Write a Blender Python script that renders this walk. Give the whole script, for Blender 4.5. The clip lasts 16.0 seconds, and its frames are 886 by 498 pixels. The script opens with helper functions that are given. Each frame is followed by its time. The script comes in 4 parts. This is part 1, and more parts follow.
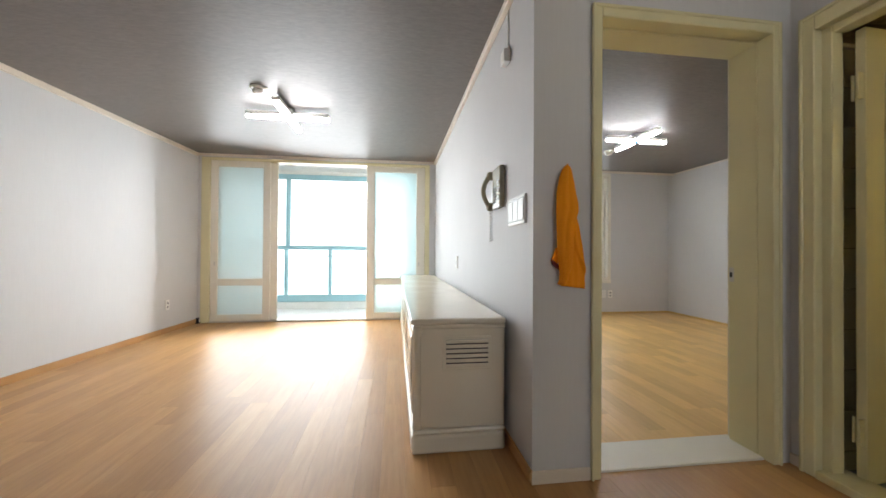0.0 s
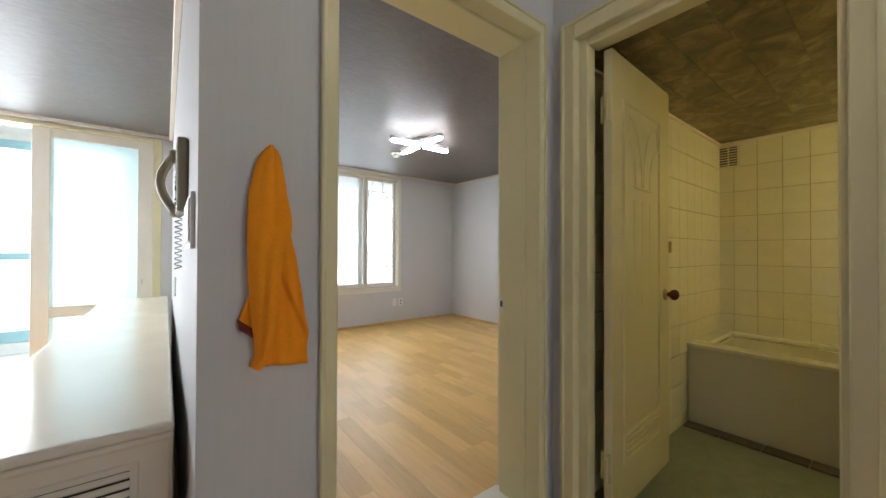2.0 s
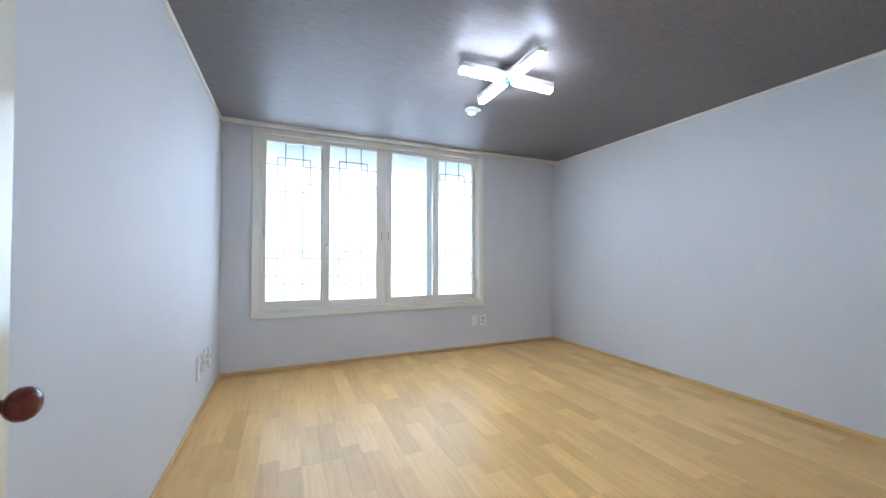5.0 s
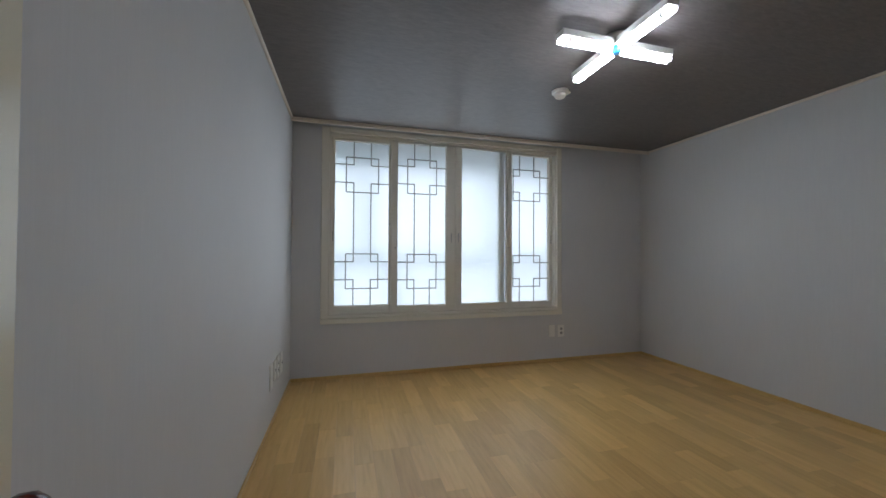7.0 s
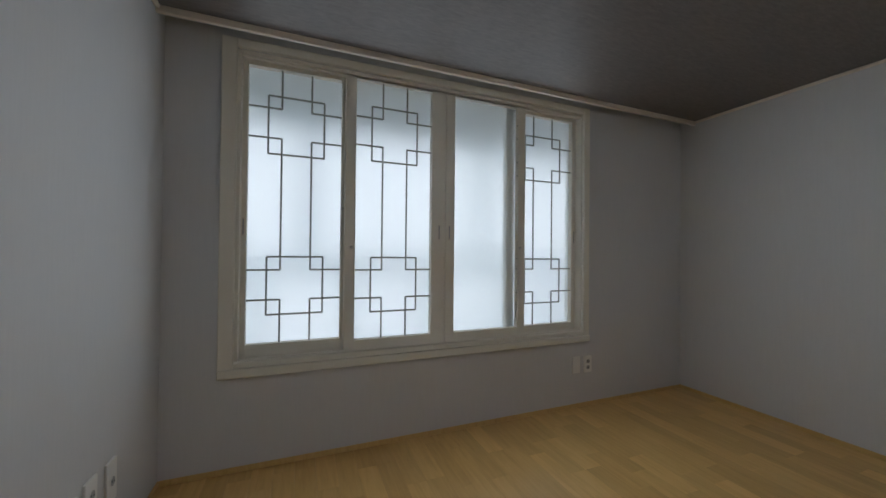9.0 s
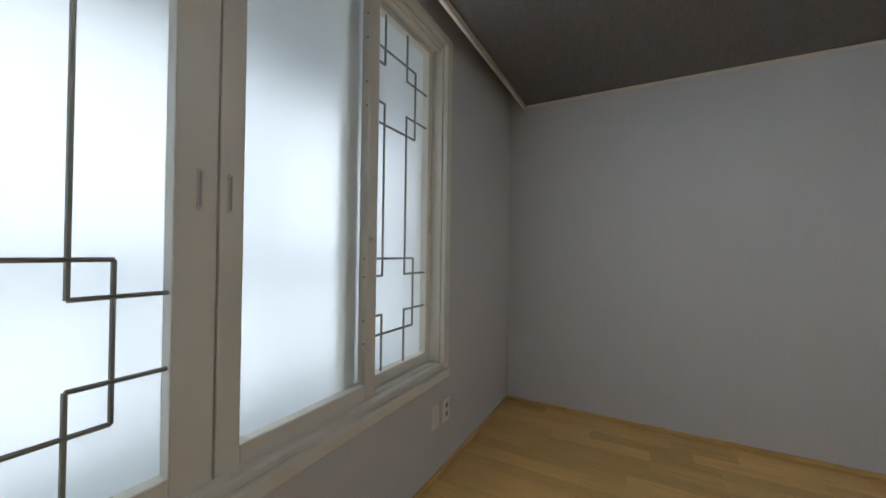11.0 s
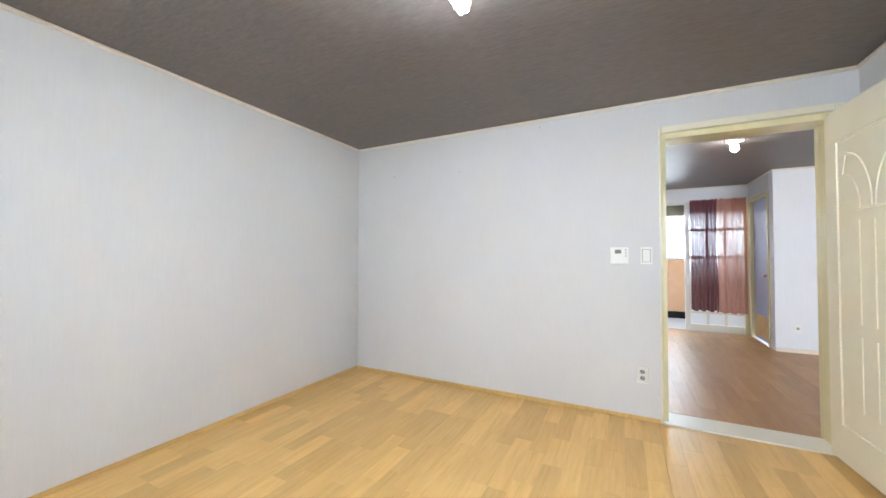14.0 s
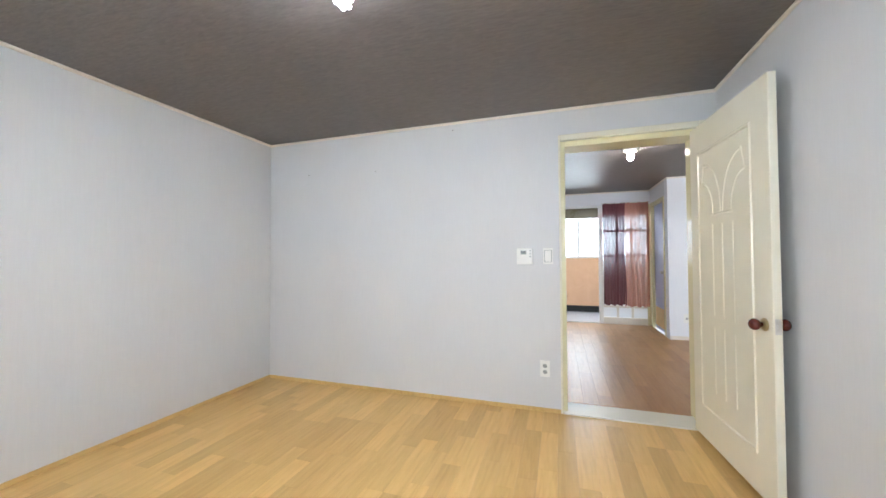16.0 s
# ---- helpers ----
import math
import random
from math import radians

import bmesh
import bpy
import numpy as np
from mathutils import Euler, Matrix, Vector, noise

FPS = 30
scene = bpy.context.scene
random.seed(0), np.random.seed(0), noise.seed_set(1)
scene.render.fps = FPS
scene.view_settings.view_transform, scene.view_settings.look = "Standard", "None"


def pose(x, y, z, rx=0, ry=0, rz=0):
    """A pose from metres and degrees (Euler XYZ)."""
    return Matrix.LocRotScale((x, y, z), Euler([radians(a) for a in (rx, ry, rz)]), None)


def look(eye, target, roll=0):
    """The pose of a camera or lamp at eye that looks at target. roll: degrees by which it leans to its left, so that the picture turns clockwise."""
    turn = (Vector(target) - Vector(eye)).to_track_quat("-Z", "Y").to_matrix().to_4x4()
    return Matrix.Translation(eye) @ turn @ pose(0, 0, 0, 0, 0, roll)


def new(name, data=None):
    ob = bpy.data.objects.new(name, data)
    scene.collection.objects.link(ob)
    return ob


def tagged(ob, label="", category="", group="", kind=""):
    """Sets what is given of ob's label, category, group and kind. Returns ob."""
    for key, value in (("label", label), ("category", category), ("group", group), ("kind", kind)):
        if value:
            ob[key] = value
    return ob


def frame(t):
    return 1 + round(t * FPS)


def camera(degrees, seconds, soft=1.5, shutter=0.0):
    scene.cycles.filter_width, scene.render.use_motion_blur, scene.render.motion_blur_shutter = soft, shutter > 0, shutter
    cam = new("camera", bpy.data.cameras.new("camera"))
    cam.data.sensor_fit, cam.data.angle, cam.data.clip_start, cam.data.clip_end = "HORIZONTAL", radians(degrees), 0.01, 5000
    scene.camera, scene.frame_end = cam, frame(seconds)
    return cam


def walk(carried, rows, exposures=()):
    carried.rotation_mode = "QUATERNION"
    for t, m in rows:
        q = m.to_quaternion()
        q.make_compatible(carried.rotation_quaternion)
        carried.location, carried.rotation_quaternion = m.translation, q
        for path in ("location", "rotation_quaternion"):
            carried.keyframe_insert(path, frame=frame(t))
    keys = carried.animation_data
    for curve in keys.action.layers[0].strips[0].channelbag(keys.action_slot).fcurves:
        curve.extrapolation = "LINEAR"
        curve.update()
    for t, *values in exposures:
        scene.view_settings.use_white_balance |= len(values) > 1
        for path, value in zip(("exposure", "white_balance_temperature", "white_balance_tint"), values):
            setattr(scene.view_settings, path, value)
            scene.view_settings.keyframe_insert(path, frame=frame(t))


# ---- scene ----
cam = camera(102.2, 16.0, soft=1.6)
PATH = [
    (0, (-0.785, -1.716, 0.983), (-0.520, 0.267, 1.001), 0.4),
    (0.5, (-0.600, -1.639, 0.970), (0.149, 0.216, 0.988), 0.4),
    (1, (-0.482, -1.528, 0.975), (0.441, 0.246, 0.993), 0.2),
    (1.5, (-0.389, -1.407, 1.048), (0.696, 0.273, 1.064), 0.2),
    (2, (-0.254, -1.187, 1.112), (0.972, 0.393, 1.129), 0.2),
    (2.5, (-0.092, -1.006, 1.132), (1.193, 0.526, 1.147), 0.3),
    (3, (0.125, -0.816, 1.101), (1.355, 0.760, 1.122), 0.5),
    (3.5, (0.232, -0.643, 1.100), (1.405, 0.977, 1.126), 0.2),
    (4, (0.340, -0.412, 1.091), (1.458, 1.246, 1.118), 0.1),
    (4.5, (0.432, -0.220, 1.089), (1.446, 1.503, 1.118), -0.0),
    (5, (0.543, -0.022, 1.099), (1.346, 1.810, 1.130), 0.1),
    (5.2, (0.564, 0.054, 1.102), (1.283, 1.920, 1.136), 0.1),
    (7.3, (0.461, 0.470, 1.127), (0.946, 2.409, 1.152), 0.3),
    (7.5, (0.500, 0.608, 1.118), (0.950, 2.556, 1.138), 0.3),
    (8, (0.565, 0.874, 1.140), (0.974, 2.832, 1.173), 0.4),
    (8.2, (0.583, 0.995, 1.147), (1.012, 2.949, 1.176), 0.4),
    (10.3, (0.802, 2.492, 1.167), (2.237, 3.885, 1.190), 0.4),
    (10.5, (0.854, 2.604, 1.157), (2.368, 3.910, 1.177), 0.3),
    (11, (1.005, 2.827, 1.153), (2.764, 3.779, 1.171), 0.8),
    (11.5, (1.110, 2.955, 1.171), (3.081, 3.291, 1.193), 1.0),
    (12, (1.196, 3.070, 1.134), (3.176, 2.788, 1.171), 0.9),
    (12.5, (1.321, 3.065, 1.115), (3.178, 2.323, 1.162), 0.9),
    (13, (1.394, 3.042, 1.127), (2.993, 1.843, 1.181), 0.6),
    (13.5, (1.356, 3.042, 1.143), (2.604, 1.480, 1.194), 0.6),
    (14, (1.244, 2.962, 1.160), (2.148, 1.179, 1.209), 0.2),
    (14.5, (1.109, 2.902, 1.157), (1.731, 1.002, 1.209), -0.1),
    (15, (1.048, 2.866, 1.154), (1.573, 0.937, 1.213), -0.2),
    (15.5, (1.027, 2.865, 1.176), (1.560, 0.938, 1.224), -0.3),
    (16, (1.018, 2.846, 1.176), (1.638, 0.945, 1.222), -0.3),
]
EXPOSURES = [
    (0.0, -0.25, 6600, 10), (0.5, -0.45, 6550, 10), (1.5, -0.52, 6550, 10), (2.0, -0.05, 6350, 10), (2.5, 0.6, 5850, 10), (3.0, 0.85, 5550, 10), (3.5, 0.85, 5450, 10), (4.0, 0.66, 5300, 10), (4.5, 0.45, 5300, 10), (5.0, 0.15, 5250, 10), (5.2, 0.05, 5250, 10),
    (7.3, -1.55, 6050, 10), (8.2, -1.75, 6150, 10), (10.3, -1.75, 6250, 10), (10.6, -1.55, 6200, 10), (11.0, -1.38, 6200, 10), (11.5, -0.65, 6200, 10), (12.0, 0.0, 6200, 10), (12.5, 0.52, 6280, 10), (13.5, 0.66, 6100, 10), (14.5, 0.72, 6080, 10), (16.0, 0.57, 6050, 10),
]
walk(cam, [(t, look(e, g, r)) for t, e, g, r in PATH], EXPOSURES)

# ---- daylight ----
world = bpy.data.worlds.new("overcast_sky")
scene.world = world
world.use_nodes = True
wn = world.node_tree
sky = wn.nodes.new("ShaderNodeTexSky")
sky.sky_type, sky.sun_disc, sky.sun_elevation, sky.sun_rotation = "NISHITA", False, radians(48), radians(20)
wn.nodes["Background"].inputs[1].default_value = 0.08
wn.links.new(sky.outputs[0], wn.nodes["Background"].inputs[0])
sun = bpy.data.lights.new("sun", "SUN")
sun.energy, sun.angle, sun.color = 0.8, radians(20), (1.0, 0.96, 0.9)
new("sun", sun).matrix_world = look((4, 20, 24), (0, 3, 0))


def sky_opening(name, x, y, z, w, h, watts, facing, colour, lean=0.0):
    """The sky's light that enters by one opening."""
    la = bpy.data.lights.new(name, "AREA")
    la.shape, la.size, la.size_y, la.energy, la.color = "RECTANGLE", w, h, watts, colour
    ob = new(name, la)
    ob.matrix_world = look((x, y, z), (x + lean, y + facing, z))
    return ob


DAY = (0.86, 0.94, 1.0)
sky_opening("sky_light_bedroom", 1.49, 3.690, 1.40, 2.3, 1.6, 20, -1, DAY)
sky_opening("sky_light_living", -1.83, 3.475, 1.15, 2.6, 2.0, 112, -1, DAY, 0.40)
sky_opening("sky_light_veranda", 0.5, -5.45, 1.55, 1.4, 0.8, 34, 1, DAY)

# ---- plan, in metres ----
ROOM_X, ROOM_Y, CEIL = 3.75, 3.72, 2.30
DROP_Y = 3.588                 # edge of the ceiling before the curtain recess
HALL_Y = -0.25                 # hall face of the bedroom's door wall
LIV_X0, LIV_Y0, LIV_Y1 = -3.445, -2.98, 3.54
HALL_X0, HALL_X1, HALL_Y0 = -0.45, 1.08, -4.0
BATH_X1, BATH_Y0, BATH_CEIL, BATH_FLOOR = 3.33, -1.95, 2.0, -0.05


# ---- materials ----
def material(name, colour, rough=0.5, metal=0.0, spec=0.5, coat=0.0):
    m = bpy.data.materials.new(name)
    m.use_nodes = True
    b = m.node_tree.nodes["Principled BSDF"]
    b.inputs["Base Color"].default_value = (*colour, 1)
    b.inputs["Roughness"].default_value = rough
    b.inputs["Metallic"].default_value = metal
    b.inputs["Specular IOR Level"].default_value = spec
    b.inputs["Coat Weight"].default_value = coat
    return m


def node(m, kind, **inputs):
    n = m.node_tree.nodes.new(kind)
    for key, value in inputs.items():
        n.inputs[key.replace("_", " ")].default_value = value
    return n


def link(m, a, out, b, inp):
    m.node_tree.links.new(a.outputs[out], b.inputs[inp])


def coords(m, scale=(1, 1, 1), source="Object"):
    tc = node(m, "ShaderNodeTexCoord")
    mp = node(m, "ShaderNodeMapping")
    mp.inputs["Scale"].default_value = scale
    link(m, tc, source, mp, "Vector")
    return mp


def ramp(m, stops):
    r = node(m, "ShaderNodeValToRGB")
    cr = r.color_ramp
    while len(cr.elements) < len(stops):
        cr.elements.new(0.5)
    for e, (p, c) in zip(cr.elements, stops):
        e.position, e.color = p, (*c, 1)
    return r


def mixed(m, a, b, factor, blend="MIX"):
    """Mix node of two colour sockets (node, output) or colours."""
    mx = node(m, "ShaderNodeMix")
    mx.data_type, mx.blend_type = "RGBA", blend
    for src, idx in ((a, 6), (b, 7), (factor, 0)):
        if isinstance(src, tuple) and hasattr(src[0], "outputs"):
            m.node_tree.links.new(src[0].outputs[src[1]], mx.inputs[idx])
        elif idx == 0:
            mx.inputs[0].default_value = src
        else:
            mx.inputs[idx].default_value = (*src, 1)
    return mx


def bump(m, src, out, strength, distance):
    bp = node(m, "ShaderNodeBump", Strength=strength, Distance=distance)
    link(m, src, out, bp, "Height")
    b = m.node_tree.nodes["Principled BSDF"]
    link(m, bp, "Normal", b, "Normal")


def painted(name, colour, rough, wear, grain=60, relief=0.0011, coat=0.0):
    """Brushed paint: faint mottling, brush relief, uneven gloss."""
    m = material(name, colour, rough, coat=coat)
    b = m.node_tree.nodes["Principled BSDF"]
    big = node(m, "ShaderNodeTexNoise", Scale=2.2, Detail=5, Roughness=0.6)
    link(m, coords(m), 0, big, "Vector")
    r = ramp(m, [(0.3, [c * (1 - wear) for c in colour]), (0.7, [min(1, c * (1 + wear * 0.5)) for c in colour])])
    link(m, big, 0, r, 0)
    link(m, r, 0, b, "Base Color")
    fine = node(m, "ShaderNodeTexNoise", Scale=grain, Detail=3, Roughness=0.6)
    link(m, coords(m, (1, 1, 0.12)), 0, fine, "Vector")
    bump(m, fine, 0, 0.35, relief)
    mr = node(m, "ShaderNodeMapRange")
    mr.inputs["To Min"].default_value, mr.inputs["To Max"].default_value = max(0.05, rough - 0.08), rough + 0.12
    link(m, big, 0, mr, "Value")
    link(m, mr, 0, b, "Roughness")
    return m


def wallpaper(name, colour):
    """Embossed paper with fine upright fibres and faint seams of tone."""
    m = material(name, colour, 0.62, spec=0.35)
    b = m.node_tree.nodes["Principled BSDF"]
    fibre = node(m, "ShaderNodeTexNoise", Scale=110, Detail=4, Roughness=0.7)
    link(m, coords(m, (1, 1, 0.05)), 0, fibre, "Vector")
    wide = node(m, "ShaderNodeTexNoise", Scale=1.3, Detail=4, Roughness=0.55)
    link(m, coords(m, (1, 1, 0.6)), 0, wide, "Vector")
    r1 = ramp(m, [(0.3, [c * 0.972 for c in colour]), (0.72, [min(1, c * 1.018) for c in colour])])
    link(m, fibre, 0, r1, 0)
    r2 = ramp(m, [(0.3, (0.95, 0.95, 0.955)), (0.7, (1, 1, 1))])
    link(m, wide, 0, r2, 0)
    mx = mixed(m, (r1, 0), (r2, 0), 1.0, "MULTIPLY")
    link(m, mx, 2, b, "Base Color")
    bump(m, fibre, 0, 0.25, 0.0010)
    return m


def ceiling_paper(name, colour, rough):
    """Dark embossed ceiling paper with a satin film and long, broken ripples."""
    m = material(name, colour, rough, spec=0.42)
    b = m.node_tree.nodes["Principled BSDF"]
    ripple = node(m, "ShaderNodeTexNoise", Scale=52, Detail=5, Roughness=0.62, Distortion=0.6)
    link(m, coords(m, (0.35, 1.6, 1)), 0, ripple, "Vector")
    wide = node(m, "ShaderNodeTexNoise", Scale=1.1, Detail=3)
    link(m, coords(m), 0, wide, "Vector")
    r1 = ramp(m, [(0.28, [c * 0.78 for c in colour]), (0.75, [c * 1.22 for c in colour])])
    link(m, ripple, 0, r1, 0)
    r2 = ramp(m, [(0.3, (0.9, 0.9, 0.9)), (0.7, (1, 1, 1))])
    link(m, wide, 0, r2, 0)
    mx = mixed(m, (r1, 0), (r2, 0), 1.0, "MULTIPLY")
    link(m, mx, 2, b, "Base Color")
    bump(m, ripple, 0, 0.28, 0.0025)
    return m


def wood_print(name, dark, mid, light, rough, by_object, plank=(0.095, 0.62), tones=0.5):
    """Printed wood grain that runs along y; each strip has its own tone."""
    m = material(name, mid, rough, spec=0.42)
    b = m.node_tree.nodes["Principled BSDF"]
    mp = coords(m, (14, 1.1, 1))
    grain = node(m, "ShaderNodeTexNoise", Scale=3.2, Detail=7, Roughness=0.62, Distortion=0.35)
    if by_object:
        oi = node(m, "ShaderNodeObjectInfo")
        add = node(m, "ShaderNodeVectorMath")
        add.operation = "MULTIPLY_ADD"
        cmb = node(m, "ShaderNodeCombineXYZ")
        for i in range(3):
            link(m, oi, "Random", cmb, i)
        link(m, cmb, 0, add, 0)
        add.inputs[1].default_value = (37, 53, 11)
        link(m, mp, 0, add, 2)
        link(m, add, 0, grain, "Vector")
        tone = (oi, "Random")
    else:
        link(m, mp, 0, grain, "Vector")
        sep = node(m, "ShaderNodeTexBrick", Scale=1.0, Mortar_Size=0.0)
        sep.inputs["Brick Width"].default_value, sep.inputs["Row Height"].default_value = plank[1], plank[0]
        sep.inputs["Color1"].default_value, sep.inputs["Color2"].default_value = (0, 0, 0, 1), (1, 1, 1, 1)
        sep.offset, sep.offset_frequency = 0.37, 2
        turn = coords(m)
        turn.inputs["Rotation"].default_value = (0, 0, radians(90))
        link(m, turn, 0, sep, "Vector")
        tone = (sep, "Color")
    rg = ramp(m, [(0.25, dark), (0.5, mid), (0.78, light)])
    link(m, grain, 0, rg, 0)
    rt = ramp(m, [(0.0, [1 - 0.30 * tones, 1 - 0.38 * tones, 1 - 0.46 * tones]), (0.35, [1 - 0.14 * tones, 1 - 0.17 * tones, 1 - 0.20 * tones]), (1.0, [1 + 0.22 * tones] * 3)])
    m.node_tree.links.new(tone[0].outputs[tone[1]], rt.inputs[0])
    mx = mixed(m, (rg, 0), (rt, 0), 1.0, "MULTIPLY")
    scuff = node(m, "ShaderNodeTexNoise", Scale=2.6, Detail=6, Roughness=0.65)
    link(m, coords(m, source="Object"), 0, scuff, "Vector")
    mr = node(m, "ShaderNodeMapRange")
    mr.inputs["To Min"].default_value, mr.inputs["To Max"].default_value = rough - 0.03, rough + 0.10
    link(m, scuff, 0, mr, "Value")
    link(m, mr, 0, b, "Roughness")
    link(m, mx, 2, b, "Base Color")
    bump(m, grain, 0, 0.12, 0.0006)
    return m


def glowing(name, colour, strength):
    m = bpy.data.materials.new(name)
    m.use_nodes = True
    b = m.node_tree.nodes["Principled BSDF"]
    b.inputs["Base Color"].default_value = (0.9, 0.9, 0.9, 1)
    b.inputs["Emission Color"].default_value = (*colour, 1)
    b.inputs["Emission Strength"].default_value = strength
    return m


def frosted(name, tint, rough, clear):
    """Etched glass: blurs what stands behind it."""
    m = material(name, tint, rough, spec=0.5)
    b = m.node_tree.nodes["Principled BSDF"]
    b.inputs["Transmission Weight"].default_value = clear
    b.inputs["IOR"].default_value = 1.18
    pattern = node(m, "ShaderNodeTexNoise", Scale=240, Detail=2)
    link(m, coords(m), 0, pattern, "Vector")
    bump(m, pattern, 0, 0.3, 0.001)
    return m


def mottled(name, stops, scale, rough, relief=0.001):
    m = material(name, stops[0][1], rough)
    b = m.node_tree.nodes["Principled BSDF"]
    n = node(m, "ShaderNodeTexNoise", Scale=scale, Detail=8, Roughness=0.68, Distortion=1.2)
    link(m, coords(m), 0, n, "Vector")
    r = ramp(m, stops)
    link(m, n, 0, r, 0)
    link(m, r, 0, b, "Base Color")
    bump(m, n, 0, 0.2, relief)
    return m


def tile_glaze(name, colour, rough, vary=0.05):
    m = material(name, colour, rough, spec=0.5)
    b = m.node_tree.nodes["Principled BSDF"]
    oi = node(m, "ShaderNodeObjectInfo")
    r = ramp(m, [(0, [c * (1 - vary) for c in colour]), (1, [min(1, c * (1 + vary)) for c in colour])])
    link(m, oi, "Random", r, 0)
    n = node(m, "ShaderNodeTexNoise", Scale=14, Detail=4)
    link(m, coords(m), 0, n, "Vector")
    r2 = ramp(m, [(0.3, (0.95, 0.94, 0.92)), (0.65, (1, 1, 1))])
    link(m, n, 0, r2, 0)
    mx = mixed(m, (r, 0), (r2, 0), 1.0, "MULTIPLY")
    link(m, mx, 2, b, "Base Color")
    bump(m, n, 0, 0.06, 0.001)
    return m


WALLPAPER = wallpaper("grey_wallpaper", (0.636, 0.634, 0.636))
CEILING = ceiling_paper("dark_ceiling_paper", (0.158, 0.139, 0.129), 0.46)
CREAM = painted("cream_gloss_paint", (0.74, 0.69, 0.44), 0.16, 0.05)
PALE_CREAM = painted("pale_cream_gloss_paint", (0.79, 0.75, 0.61), 0.16, 0.05)
IVORY = painted("ivory_window_paint", (0.78, 0.745, 0.65), 0.36, 0.02)
CABINET = painted("ivory_lacquer", (0.79, 0.72, 0.58), 0.12, 0.04)
TRIM = painted("pale_trim_paint", (0.74, 0.66, 0.56), 0.37, 0.06)
PLANK = wood_print("oak_plank_print", (0.61, 0.368, 0.118), (0.705, 0.445, 0.150), (0.77, 0.508, 0.192), 0.33, True, tones=0.46)
COVE = wood_print("oak_skirting_print", (0.54, 0.33, 0.11), (0.64, 0.42, 0.155), (0.70, 0.48, 0.20), 0.37, False, tones=0.0)
HALL_WOOD = wood_print("hall_wood_print", (0.44, 0.238, 0.090), (0.51, 0.278, 0.104), (0.57, 0.325, 0.138), 0.36, True, tones=0.42)
HALL_BASE = wood_print("hall_wood_base", (0.40, 0.215, 0.080), (0.46, 0.255, 0.095), (0.52, 0.30, 0.125), 0.37, False, tones=0.0)
GROUT = mottled("grey_grout", [(0.3, (0.24, 0.20, 0.12)), (0.7, (0.34, 0.29, 0.19))], 40, 0.9)
TILE = tile_glaze("ivory_wall_tile", (0.82, 0.79, 0.63), 0.10, 0.014)
DARK_TILE = mottled("brown_strip_tile", [(0.3, (0.07, 0.05, 0.03)), (0.6, (0.16, 0.12, 0.07)), (0.8, (0.28, 0.22, 0.14))], 9, 0.3)
BATH_MAT = mottled("grey_green_floor", [(0.3, (0.20, 0.23, 0.18)), (0.7, (0.27, 0.30, 0.24))], 7, 0.55)
BATH_BOARD = mottled("brown_mottled_board", [(0.34, (0.05, 0.036, 0.016)), (0.5, (0.15, 0.108, 0.048)), (0.68, (0.36, 0.275, 0.14))], 5.5, 0.3)
shift = node(BATH_BOARD, "ShaderNodeVectorMath")
shift.operation = "MULTIPLY_ADD"
shift.inputs[1].default_value = (31, 17, 5)
link(BATH_BOARD, node(BATH_BOARD, "ShaderNodeNewGeometry"), "Random Per Island", shift, 0)
link(BATH_BOARD, BATH_BOARD.node_tree.nodes["Mapping"], 0, shift, 2)
link(BATH_BOARD, shift, 0, BATH_BOARD.node_tree.nodes["Noise Texture"], "Vector")
TUB = painted("ivory_tub_enamel", (0.80, 0.77, 0.63), 0.14, 0.04)
LEAD = material("dark_lattice_metal", (0.26, 0.26, 0.225), 0.45, 0.2)
STEEL = material("brushed_steel", (0.62, 0.60, 0.56), 0.3, 1.0)
BRASS = material("aged_brass", (0.50, 0.40, 0.22), 0.3, 1.0)
KNOB = mottled("red_brown_lacquered_wood", [(0.3, (0.05, 0.006, 0.004)), (0.7, (0.16, 0.022, 0.012))], 22, 0.1)
# Near black puts the shade of slots and holes into colour; also black parts.
DARK = material("slot_shade_black", (0.02, 0.02, 0.02), 0.7)
WHITE_PLASTIC = painted("white_plastic", (0.80, 0.79, 0.76), 0.36, 0.03)
GREY_PLASTIC = painted("grey_plastic", (0.34, 0.35, 0.35), 0.4, 0.05)
BROWN_PLASTIC = painted("olive_brown_plastic", (0.19, 0.165, 0.10), 0.25, 0.08)
INTERCOM = painted("olive_grey_plastic", (0.33, 0.30, 0.21), 0.22, 0.06)
LCD = material("lcd_grey", (0.10, 0.115, 0.10), 0.2)
ORANGE = mottled("orange_towel_cloth", [(0.3, (0.90, 0.285, 0.004)), (0.7, (0.98, 0.37, 0.008))], 130, 0.9, 0.0012)
MAROON = material("maroon_cloth_label", (0.14, 0.015, 0.012), 0.85)
ALU_BLUE = painted("pale_blue_aluminium", (0.36, 0.60, 0.68), 0.4, 0.04)
CONCRETE = mottled("balcony_paint", [(0.3, (0.78, 0.78, 0.76)), (0.7, (0.85, 0.85, 0.83))], 5, 0.7)
PEACH = mottled("peach_wall_paint", [(0.3, (0.74, 0.44, 0.26)), (0.7, (0.80, 0.50, 0.31))], 4, 0.7)
WHITE_WALL = wallpaper("white_wallpaper", (0.78, 0.78, 0.81))
BLUE_DOOR = painted("grey_blue_door_paint", (0.40, 0.45, 0.62), 0.37, 0.05)
FROST = frosted("frosted_glass", (0.93, 0.975, 1.0), 0.70, 0.84)
FROST_CYAN = frosted("frosted_cyan_glass", (0.84, 0.95, 0.96), 0.5, 0.56)
TUBE = glowing("fluorescent_tube", (0.96, 0.97, 1.0), 112.0)
